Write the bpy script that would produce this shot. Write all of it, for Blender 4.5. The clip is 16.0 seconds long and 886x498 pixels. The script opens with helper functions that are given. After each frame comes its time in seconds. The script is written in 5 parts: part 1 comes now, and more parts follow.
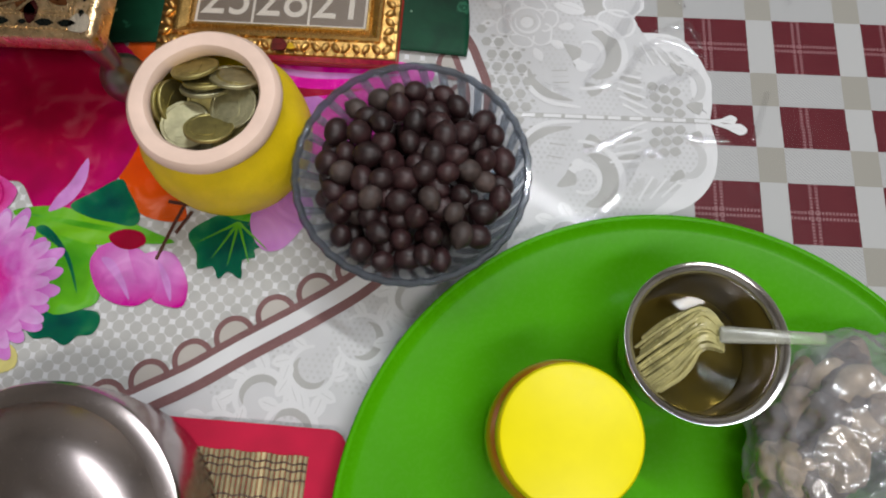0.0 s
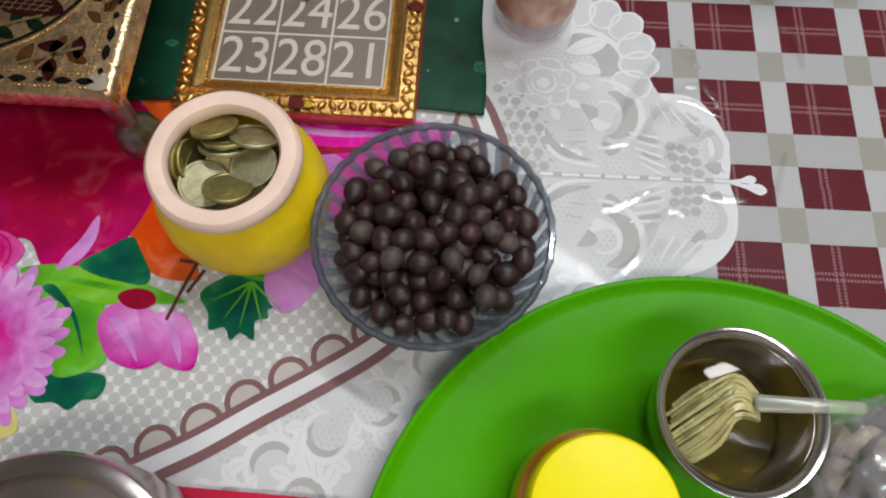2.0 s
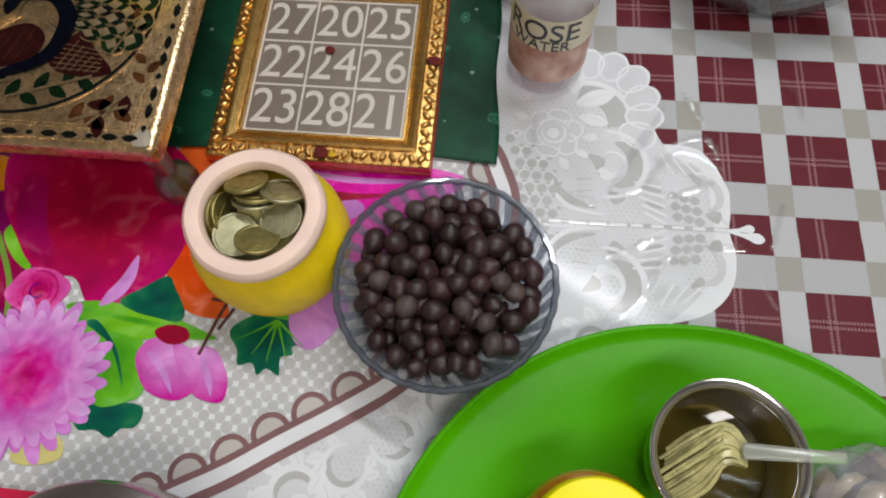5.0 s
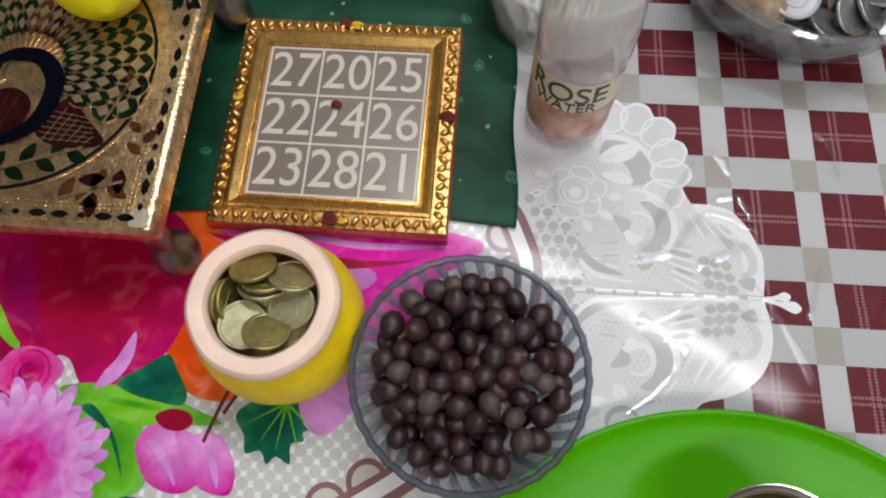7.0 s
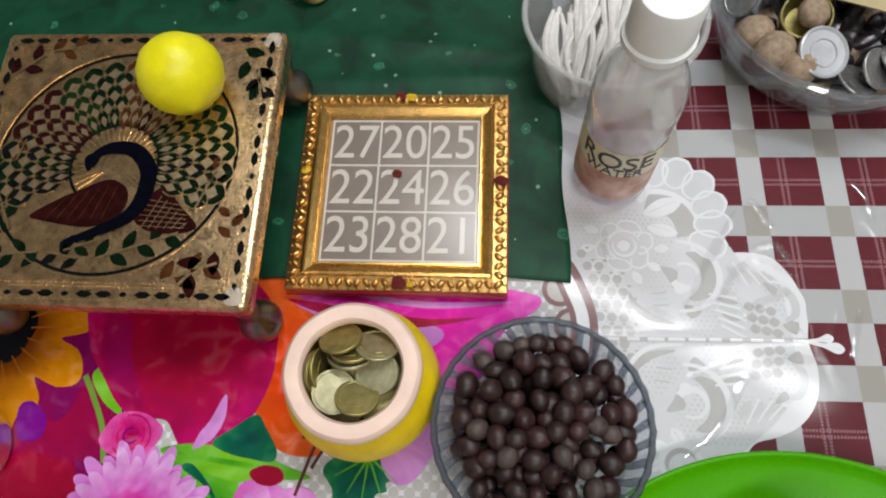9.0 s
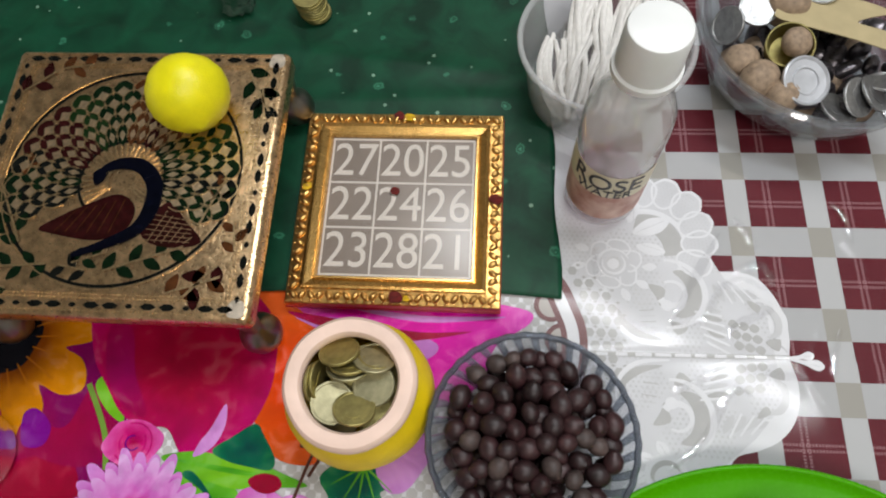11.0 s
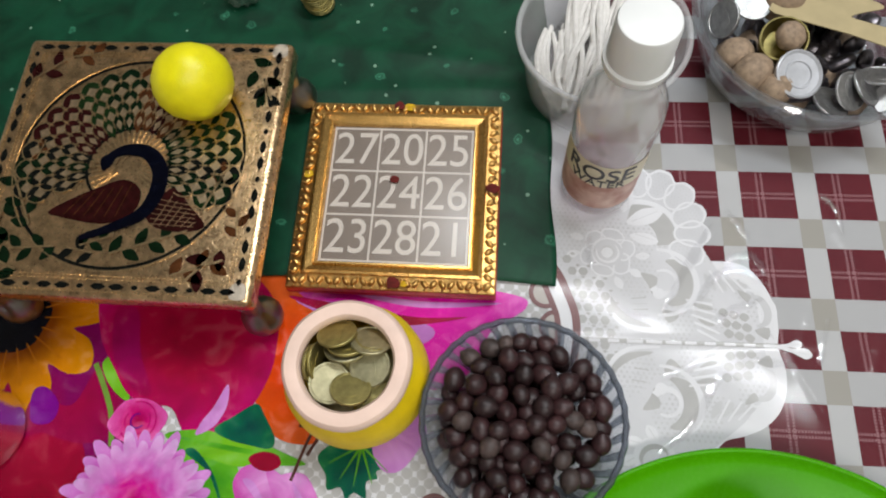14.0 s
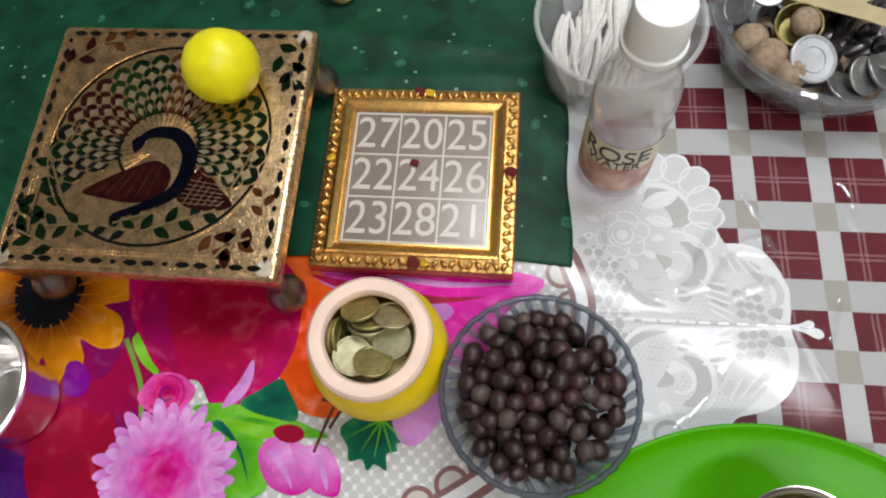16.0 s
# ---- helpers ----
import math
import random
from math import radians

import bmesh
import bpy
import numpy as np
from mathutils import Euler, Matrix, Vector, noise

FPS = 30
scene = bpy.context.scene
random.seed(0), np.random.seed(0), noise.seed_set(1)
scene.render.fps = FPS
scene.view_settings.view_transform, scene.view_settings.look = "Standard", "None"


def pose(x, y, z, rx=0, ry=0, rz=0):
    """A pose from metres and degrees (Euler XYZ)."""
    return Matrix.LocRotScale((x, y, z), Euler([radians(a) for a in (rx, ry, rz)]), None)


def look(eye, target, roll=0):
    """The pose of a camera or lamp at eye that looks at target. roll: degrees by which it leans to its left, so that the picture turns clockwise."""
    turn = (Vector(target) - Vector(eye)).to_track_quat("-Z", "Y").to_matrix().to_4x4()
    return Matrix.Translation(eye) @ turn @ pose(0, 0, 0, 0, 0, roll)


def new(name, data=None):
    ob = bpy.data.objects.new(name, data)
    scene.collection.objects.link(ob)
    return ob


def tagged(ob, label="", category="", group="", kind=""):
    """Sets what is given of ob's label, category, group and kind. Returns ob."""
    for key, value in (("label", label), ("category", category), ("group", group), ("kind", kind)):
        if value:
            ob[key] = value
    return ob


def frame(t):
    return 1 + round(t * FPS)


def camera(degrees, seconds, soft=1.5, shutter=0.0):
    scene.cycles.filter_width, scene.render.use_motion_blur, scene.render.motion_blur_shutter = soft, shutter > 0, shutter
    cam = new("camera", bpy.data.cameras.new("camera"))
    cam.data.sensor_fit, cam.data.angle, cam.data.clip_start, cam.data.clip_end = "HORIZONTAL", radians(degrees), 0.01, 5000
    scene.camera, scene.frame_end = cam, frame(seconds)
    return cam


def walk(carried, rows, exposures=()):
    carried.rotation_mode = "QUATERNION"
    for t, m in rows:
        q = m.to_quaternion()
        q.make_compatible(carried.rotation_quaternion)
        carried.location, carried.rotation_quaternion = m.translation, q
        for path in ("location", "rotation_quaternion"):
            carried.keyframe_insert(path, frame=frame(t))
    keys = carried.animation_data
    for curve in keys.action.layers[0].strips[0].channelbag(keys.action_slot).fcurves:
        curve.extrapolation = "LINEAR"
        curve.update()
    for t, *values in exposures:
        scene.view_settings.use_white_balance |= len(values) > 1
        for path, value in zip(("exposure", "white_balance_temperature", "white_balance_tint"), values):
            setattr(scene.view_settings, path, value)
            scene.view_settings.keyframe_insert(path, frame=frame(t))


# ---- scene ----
cam = camera(65.9, 16.0, soft=2.0)
PATH = [
    (0, (0.152, -0.2, 0.318), (0.066, 0.348, -1.603), -4.0),
    (0.5, (0.152, -0.202, 0.325), (0.056, 0.396, -1.581), -4.5),
    (1, (0.157, -0.203, 0.332), (0.029, 0.446, -1.556), -7.3),
    (1.5, (0.151, -0.206, 0.33), (0.012, 0.528, -1.526), -5.9),
    (2, (0.139, -0.194, 0.313), (0.062, 0.493, -1.564), -1.4),
    (2.5, (0.118, -0.167, 0.31), (0.12, 0.451, -1.592), 4.5),
    (3, (0.121, -0.174, 0.322), (0.032, 0.509, -1.556), -3.0),
    (3.5, (0.128, -0.182, 0.333), (0.027, 0.489, -1.548), -2.5),
    (4, (0.138, -0.177, 0.338), (0.035, 0.511, -1.537), -3.0),
    (4.5, (0.143, -0.182, 0.339), (0.02, 0.513, -1.532), -4.8),
    (4.7, (0.143, -0.184, 0.342), (-0.002, 0.518, -1.525), -6.1),
    (6.8, (0.133, -0.153, 0.319), (0.074, 0.522, -1.563), 1.9),
    (7, (0.124, -0.139, 0.335), (0.011, 0.538, -1.544), -4.2),
    (7.5, (0.117, -0.129, 0.348), (-0.066, 0.53, -1.532), -9.9),
    (8, (0.106, -0.12, 0.353), (-0.021, 0.557, -1.525), -6.5),
    (8.5, (0.104, -0.123, 0.356), (-0.036, 0.507, -1.537), -10.0),
    (9, (0.101, -0.125, 0.372), (-0.067, 0.573, -1.495), -10.5),
    (9.5, (0.099, -0.126, 0.371), (-0.061, 0.571, -1.496), -9.9),
    (10, (0.099, -0.123, 0.378), (-0.042, 0.587, -1.486), -7.5),
    (10.2, (0.102, -0.126, 0.381), (-0.054, 0.599, -1.477), -8.6),
    (12.3, (0.1, -0.125, 0.387), (-0.05, 0.587, -1.476), -8.0),
    (12.5, (0.104, -0.124, 0.388), (-0.055, 0.578, -1.478), -8.8),
    (13, (0.109, -0.126, 0.402), (-0.08, 0.616, -1.445), -10.0),
    (13.5, (0.114, -0.126, 0.402), (-0.083, 0.609, -1.447), -10.7),
    (14, (0.108, -0.132, 0.393), (-0.065, 0.571, -1.472), -9.5),
    (14.5, (0.094, -0.136, 0.409), (-0.121, 0.584, -1.444), -11.1),
    (15, (0.098, -0.142, 0.408), (-0.097, 0.574, -1.449), -9.5),
    (15.5, (0.103, -0.145, 0.405), (-0.09, 0.565, -1.455), -9.7),
    (16, (0.106, -0.145, 0.4), (-0.104, 0.545, -1.466), -12.1),
]
walk(cam, [(t, look(eye, target, roll)) for t, eye, target, roll in PATH], [(0, -0.04), (3, 0.03), (6, 0.05), (9, 0.15), (13, 0.1), (16, 0.2)])

# ---- world and light ----
world = bpy.data.worlds.new("world")
scene.world = world
world.use_nodes = True
world.node_tree.nodes["Background"].inputs[0].default_value = (0.75, 0.8, 0.9, 1)
world.node_tree.nodes["Background"].inputs[1].default_value = 0.05


def area(name, eye, target, sx, sy, watts, col):
    data = bpy.data.lights.new(name, "AREA")
    data.shape, data.size, data.size_y, data.energy, data.color = "RECTANGLE", sx, sy, watts, col
    ob = new(name, data)
    ob.matrix_world = look(eye, target)
    return ob


# a fluorescent tube over the far side of the table
area("tube_light", (0.46, 0.44, 1.55), (0.25, 0.0, 0.0), 1.15, 0.04, 16.8, (0.93, 0.97, 1.0))
# dimmer unseen lamp behind, added as fill to soften the tube's shadows
area("fill_light", (0.5, -0.9, 1.75), (0.1, 0.0, 0.0), 1.1, 0.2, 14.8, (1.0, 0.97, 0.93))

# ---- helpers ----
MM = 0.001


def rgb(r, g, b):
    def f(c):
        c /= 255
        return c / 12.92 if c <= 0.04045 else ((c + 0.055) / 1.055) ** 2.4
    return (f(r), f(g), f(b), 1)


def material(name):
    m = bpy.data.materials.new(name)
    m.use_nodes = True
    nt = m.node_tree
    return m, nt.nodes, nt.links, nt.nodes["Principled BSDF"]


def ramp(nodes, stops):
    r = nodes.new("ShaderNodeValToRGB")
    while len(r.color_ramp.elements) < len(stops):
        r.color_ramp.elements.new(0.5)
    for e, (p, c) in zip(r.color_ramp.elements, stops):
        e.position, e.color = p, c
    return r


def scaled(c, k):
    return (min(c[0] * k, 1), min(c[1] * k, 1), min(c[2] * k, 1), 1)


def paint(name, col, rough=0.5, metal=0.0, var=0.12, scale=120.0, bump=0.0, bscale=600.0, rvar=0.08, other=None, isle=0.0, rnd=0.0, **more):
    """A surface with a coarse and a fine variation in colour, roughness and relief."""
    m, n, l, p = material(name)
    tc = n.new("ShaderNodeTexCoord")
    n1 = n.new("ShaderNodeTexNoise")
    n1.inputs["Scale"].default_value, n1.inputs["Detail"].default_value = scale, 5
    n2 = n.new("ShaderNodeTexNoise")
    n2.inputs["Scale"].default_value, n2.inputs["Detail"].default_value = bscale, 3
    l.new(tc.outputs["Object"], n1.inputs["Vector"])
    l.new(tc.outputs["Object"], n2.inputs["Vector"])
    r = ramp(n, [(0.3, scaled(col, 1 - var)), (0.7, other or scaled(col, 1 + var))])
    l.new(n1.outputs[0], r.inputs[0])
    out = r.outputs[0]
    if isle or rnd:
        src = n.new("ShaderNodeNewGeometry").outputs["Random Per Island"] if isle else n.new("ShaderNodeObjectInfo").outputs["Random"]
        hsv = n.new("ShaderNodeHueSaturation")
        mr = n.new("ShaderNodeMapRange")
        k = isle or rnd
        mr.inputs[3].default_value, mr.inputs[4].default_value = 1 - k, 1 + k
        l.new(src, mr.inputs[0])
        l.new(mr.outputs[0], hsv.inputs["Value"])
        l.new(out, hsv.inputs["Color"])
        out = hsv.outputs[0]
    l.new(out, p.inputs["Base Color"])
    rr = n.new("ShaderNodeMapRange")
    rr.inputs[3].default_value, rr.inputs[4].default_value = max(rough - rvar, 0.0), min(rough + rvar, 1)
    l.new(n2.outputs[0], rr.inputs[0])
    l.new(rr.outputs[0], p.inputs["Roughness"])
    p.inputs["Metallic"].default_value = metal
    if bump:
        b = n.new("ShaderNodeBump")
        b.inputs["Strength"].default_value, b.inputs["Distance"].default_value = min(bump, 1), 0.0004 * max(bump, 1)
        l.new(n2.outputs[0], b.inputs["Height"])
        l.new(b.outputs[0], p.inputs["Normal"])
    if name.endswith("print"):
        p.inputs["Specular IOR Level"].default_value = 0.1
    for k, v in more.items():
        p.inputs[k.replace("_", " ")].default_value = v
    return m


def radial(name, stops, radius, rough=0.45, var=0.25, scale=90.0):
    """A printed colour that runs from the middle of a petal or flower to its edge."""
    m, n, l, p = material(name)
    tc = n.new("ShaderNodeTexCoord")
    ln = n.new("ShaderNodeVectorMath")
    ln.operation = "LENGTH"
    l.new(tc.outputs["Object"], ln.inputs[0])
    nz = n.new("ShaderNodeTexNoise")
    nz.inputs["Scale"].default_value, nz.inputs["Detail"].default_value = scale, 4
    l.new(tc.outputs["Object"], nz.inputs["Vector"])
    geo = n.new("ShaderNodeNewGeometry")
    d = n.new("ShaderNodeMath")
    d.operation, d.inputs[1].default_value = "DIVIDE", radius * MM
    l.new(ln.outputs["Value"], d.inputs[0])
    a = n.new("ShaderNodeMath")
    a.operation, a.inputs[1].default_value, a.inputs[2].default_value = "MULTIPLY_ADD", var, -var / 2
    l.new(nz.outputs[0], a.inputs[0])
    s = n.new("ShaderNodeMath")
    s.operation = "ADD"
    l.new(d.outputs[0], s.inputs[0])
    l.new(a.outputs[0], s.inputs[1])
    r = ramp(n, stops)
    l.new(s.outputs[0], r.inputs[0])
    n3, mr, hsv = n.new("ShaderNodeTexNoise"), n.new("ShaderNodeMapRange"), n.new("ShaderNodeHueSaturation")
    n3.inputs["Scale"].default_value, n3.inputs["Detail"].default_value, n3.inputs["Distortion"].default_value = 55, 3, 1.2
    mr.inputs[1].default_value, mr.inputs[2].default_value, mr.inputs[3].default_value, mr.inputs[4].default_value = 0.3, 0.7, 0.84, 1.18
    sat = n.new("ShaderNodeMapRange")
    sat.inputs[1].default_value, sat.inputs[2].default_value, sat.inputs[3].default_value, sat.inputs[4].default_value = 0.5, 0.75, 1.04, 0.9
    l.new(geo.outputs["Position"], n3.inputs["Vector"])
    l.new(n3.outputs[0], mr.inputs[0])
    l.new(n3.outputs[0], sat.inputs[0])
    l.new(mr.outputs[0], hsv.inputs["Value"])
    l.new(sat.outputs[0], hsv.inputs["Saturation"])
    l.new(r.outputs[0], hsv.inputs["Color"])
    l.new(hsv.outputs[0], p.inputs["Base Color"])
    p.inputs["Roughness"].default_value, p.inputs["Specular IOR Level"].default_value = rough, 0.1
    return m


def clear(name, col=(1, 1, 1, 1), rough=0.03, ior=1.45, bump=0.0, bscale=300.0, gain=1.0, haze=0.0, soft_gloss=0.0, milk=(0.8, 0.8, 0.82, 1)):
    """Thin clear plastic: lets light straight through, with a gloss that grows at grazing angles and a little milkiness."""
    m, n, l, p = material(name)
    n.remove(p)
    tr, gl, g2 = n.new("ShaderNodeBsdfTransparent"), n.new("ShaderNodeBsdfGlossy"), n.new("ShaderNodeBsdfGlossy")
    mx, m2, m3, fr = n.new("ShaderNodeMixShader"), n.new("ShaderNodeMixShader"), n.new("ShaderNodeMixShader"), n.new("ShaderNodeLayerWeight")
    df = n.new("ShaderNodeBsdfDiffuse")
    df.inputs[0].default_value = milk
    tr.inputs[0].default_value = col
    gl.inputs["Roughness"].default_value, g2.inputs["Roughness"].default_value = rough, 0.42
    fr.inputs[0].default_value = 0.5
    pw, g = n.new("ShaderNodeMath"), n.new("ShaderNodeMath")
    pw.operation, pw.inputs[1].default_value = "POWER", 4.0
    f0 = ((ior - 1) / (ior + 1)) ** 2 * gain
    g.operation, g.inputs[1].default_value, g.inputs[2].default_value, g.use_clamp = "MULTIPLY_ADD", min(0.9, gain * 0.8), f0, True
    l.new(fr.outputs["Facing"], pw.inputs[0])
    l.new(pw.outputs[0], g.inputs[0])
    m2.inputs[0].default_value, m3.inputs[0].default_value = haze, soft_gloss
    l.new(tr.outputs[0], m2.inputs[1])
    l.new(df.outputs[0], m2.inputs[2])
    l.new(gl.outputs[0], m3.inputs[1])
    l.new(g2.outputs[0], m3.inputs[2])
    l.new(g.outputs[0], mx.inputs[0])
    l.new(m2.outputs[0], mx.inputs[1])
    l.new(m3.outputs[0], mx.inputs[2])
    l.new(mx.outputs[0], n["Material Output"].inputs[0])
    if bump:
        tc, nz, b = n.new("ShaderNodeTexCoord"), n.new("ShaderNodeTexNoise"), n.new("ShaderNodeBump")
        nz.inputs["Scale"].default_value, nz.inputs["Detail"].default_value = bscale, 2
        b.inputs["Strength"].default_value, b.inputs["Distance"].default_value = bump, 0.001
        l.new(tc.outputs["Object"], nz.inputs["Vector"])
        l.new(nz.outputs[0], b.inputs["Height"])
        l.new(b.outputs[0], gl.inputs["Normal"])
        l.new(b.outputs[0], fr.inputs["Normal"])
    return m


def thing(name, x, y, z=0.0, rz=0.0, label="", category="", group="", kind="", rx=0.0, ry=0.0):
    ob = new(name)
    ob.empty_display_size = 0.01
    ob.matrix_world = pose(x * MM, y * MM, z * MM, rx, ry, rz)
    return tagged(ob, label, category, group, kind)


def mesh_of(name, bm, mat, smooth=True, angle=40):
    bmesh.ops.scale(bm, vec=(MM, MM, MM), verts=bm.verts)
    me = bpy.data.meshes.new(name)
    bm.to_mesh(me)
    bm.free()
    me.materials.append(mat)
    if smooth:
        for f in me.polygons:
            f.use_smooth = True
        me.set_sharp_from_angle(angle=radians(angle))
    return me


def part(name, bm, mat, parent=None, label="", at=(0, 0, 0), rot=(0, 0, 0), smooth=True, angle=40):
    """One mesh object from a bmesh in millimetres, under a thing or a part."""
    me = bm if isinstance(bm, bpy.types.Mesh) else mesh_of(name, bm, mat, smooth, angle)
    ob = new(name, me)
    ob.parent = parent
    ob.matrix_basis = pose(at[0] * MM, at[1] * MM, at[2] * MM, *rot)
    if label:
        ob["label"] = label
    return ob


def lathe(profile, seg=64, flute=None, bm=None):
    """A turned body from (radius, height) pairs; flute(angle, height, ring) gives a factor on the radius."""
    bm = bm or bmesh.new()
    rings = []
    for r, z in profile:
        if r < 1e-6:
            rings.append([bm.verts.new((0, 0, z))])
            continue
        ring = []
        for i in range(seg):
            a = 2 * math.pi * i / seg
            k = r * (flute(a, z, len(rings)) if flute else 1)
            ring.append(bm.verts.new((k * math.cos(a), k * math.sin(a), z)))
        rings.append(ring)
    for p, q in zip(rings, rings[1:]):
        for i in range(seg):
            j = (i + 1) % seg
            if len(p) == 1 and len(q) == 1:
                continue
            if len(p) == 1:
                bm.faces.new((p[0], q[j], q[i]))
            elif len(q) == 1:
                bm.faces.new((p[i], p[j], q[0]))
            else:
                bm.faces.new((p[i], p[j], q[j], q[i]))
    bmesh.ops.recalc_face_normals(bm, faces=bm.faces)
    return bm


def tube(points, radius, seg=8, bm=None, taper=None):
    bm = bm or bmesh.new()
    pts = [Vector(p) for p in points]
    rings, ref = [], Vector((0.13, 0.21, 1)).normalized()
    for i, p in enumerate(pts):
        d = (pts[min(i + 1, len(pts) - 1)] - pts[max(i - 1, 0)]).normalized()
        u = d.cross(ref)
        u = u.normalized() if u.length > 1e-4 else d.orthogonal().normalized()
        v = d.cross(u)
        r = radius * (taper(i / (len(pts) - 1)) if taper else 1)
        rings.append([bm.verts.new(p + r * (u * math.cos(2 * math.pi * k / seg) + v * math.sin(2 * math.pi * k / seg))) for k in range(seg)])
    for a, b in zip(rings, rings[1:]):
        for k in range(seg):
            bm.faces.new((a[k], a[(k + 1) % seg], b[(k + 1) % seg], b[k]))
    bm.faces.new(rings[0][::-1])
    bm.faces.new(rings[-1])
    return bm


def smooth_loop(pts, n=5, closed=True):
    out, m = [], len(pts)
    rng = range(m) if closed else range(m - 1)
    for i in rng:
        ids = [(i - 1) % m, i, (i + 1) % m, (i + 2) % m] if closed else [max(i - 1, 0), i, i + 1, min(i + 2, m - 1)]
        p0, p1, p2, p3 = (Vector(pts[k]) for k in ids)
        for s in range(n):
            t = s / n
            out.append(0.5 * (2 * p1 + (p2 - p0) * t + (2 * p0 - 5 * p1 + 4 * p2 - p3) * t * t + (3 * p1 - p0 - 3 * p2 + p3) * t ** 3))
    if not closed:
        out.append(Vector(pts[-1]))
    return out


def flat(pts, z=0.0, bm=None, thick=0.0):
    """A flat piece with the given outline; with thick it has depth below its face."""
    bm = bm or bmesh.new()
    vs = [bm.verts.new((p[0], p[1], z)) for p in pts]
    f = bm.faces.new(vs)
    f.normal_update()
    if f.normal.z < 0:
        f.normal_flip()
    made = bmesh.ops.triangulate(bm, faces=[f])["faces"]
    if thick:
        lows = [bm.verts.new((p[0], p[1], z - thick)) for p in pts]
        for i in range(len(vs)):
            j = (i + 1) % len(vs)
            bm.faces.new((vs[i], vs[j], lows[j], lows[i]))
    return bm


def strip(line, width, z=0.0, bm=None, thick=0.0):
    """A flat band of the given width along a line."""
    line = [Vector((p[0], p[1], 0)) for p in line]
    a, b = [], []
    for i, p in enumerate(line):
        d = (line[min(i + 1, len(line) - 1)] - line[max(i - 1, 0)]).normalized()
        nrm = Vector((-d.y, d.x, 0))
        w = width(i / (len(line) - 1)) if callable(width) else width
        a.append(p + nrm * w / 2)
        b.append(p - nrm * w / 2)
    bm = bm or bmesh.new()
    up = [bm.verts.new((p.x, p.y, z)) for p in a]
    lo = [bm.verts.new((p.x, p.y, z)) for p in b]
    for i in range(len(line) - 1):
        bm.faces.new((lo[i], lo[i + 1], up[i + 1], up[i]))
    if thick:
        uz = [bm.verts.new((p.x, p.y, z - thick)) for p in a]
        lz = [bm.verts.new((p.x, p.y, z - thick)) for p in b]
        for i in range(len(line) - 1):
            bm.faces.new((up[i], up[i + 1], uz[i + 1], uz[i]))
            bm.faces.new((lo[i + 1], lo[i], lz[i], lz[i + 1]))
    return bm


def block(x0, x1, y0, y1, z0, z1, bevel=0.0, segs=2):
    bm = bmesh.new()
    bmesh.ops.create_cube(bm, size=1)
    bmesh.ops.scale(bm, vec=(x1 - x0, y1 - y0, z1 - z0), verts=bm.verts)
    bmesh.ops.translate(bm, vec=((x0 + x1) / 2, (y0 + y1) / 2, (z0 + z1) / 2), verts=bm.verts)
    if bevel:
        bmesh.ops.bevel(bm, geom=bm.edges[:], offset=bevel, segments=segs, affect="EDGES", profile=0.5)
    return bm


def ball(r, sx=1, sy=1, sz=1, seg=20, rings=12):
    bm = bmesh.new()
    bmesh.ops.create_uvsphere(bm, u_segments=seg, v_segments=rings, radius=r)
    bmesh.ops.scale(bm, vec=(sx, sy, sz), verts=bm.verts)
    return bm


def arc(cx, cy, r, a0, a1, n=24):
    return [(cx + r * math.cos(radians(a0 + (a1 - a0) * i / n)), cy + r * math.sin(radians(a0 + (a1 - a0) * i / n))) for i in range(n + 1)]


def lettering(body, size, extrude=0.1):
    """Letters of the built-in font as a bmesh in millimetres, centred."""
    cu = bpy.data.curves.new("letters", "FONT")
    cu.body, cu.size, cu.extrude, cu.align_x, cu.align_y = body, size, extrude, "CENTER", "CENTER"
    ob = bpy.data.objects.new("letters", cu)
    scene.collection.objects.link(ob)
    me = bpy.data.meshes.new_from_object(ob.evaluated_get(bpy.context.evaluated_depsgraph_get()))
    bm = bmesh.new()
    bm.from_mesh(me)
    bpy.data.objects.remove(ob)
    bpy.data.curves.remove(cu)
    bpy.data.meshes.remove(me)
    return bm


# ---- materials ----
WALL = paint("wall_paint", (0.56, 0.54, 0.5, 1), 0.8, scale=3, bump=0.3, bscale=80)
FLOOR = paint("floor_tile", (0.4, 0.36, 0.32, 1), 0.4, scale=4)
WOOD = paint("table_wood", (0.2, 0.11, 0.06, 1), 0.5, scale=30)
STEEL = paint("stainless_steel", (0.56, 0.54, 0.53, 1), 0.16, 1.0, 0.08, 25, 0.05, 900, 0.05)
# the tumbler's bright reflections put into a paler steel colour
TUMBLER_STEEL = paint("pale_tumbler_steel", (0.78, 0.76, 0.75, 1), 0.2, 1.0, 0.08, 30, 0.1, 200, 0.08)
BRUSHED = paint("brushed_steel", (0.44, 0.38, 0.375, 1), 0.25, 1.0, 0.1, 25, 0.05, 900, 0.06)
GOLD = paint("gold_foil", (0.62, 0.37, 0.12, 1), 0.3, 1.0, 0.25, 300, 0.35, 1800, 0.08)
BRIGHT_GOLD = paint("polished_gold", (0.66, 0.4, 0.13, 1), 0.27, 1.0, 0.15, 200, 0.1, 1500, 0.06)
OLD_GOLD = paint("embossed_gold", (0.66, 0.455, 0.255, 1), 0.29, 1.0, 0.35, 160, 0.8, 460, 0.1)
GREEN_PLASTIC = paint("green_melamine", (0.066, 0.34, 0.001, 1), 0.27, 0, 0.1, 14, 0.05, 400, 0.06, Specular_IOR_Level=0.1)
POT_YELLOW = paint("yellow_pot_paint", rgb(232, 200, 4), 0.5, 0, 0.12, 60, 0.5, 350, 0.1)
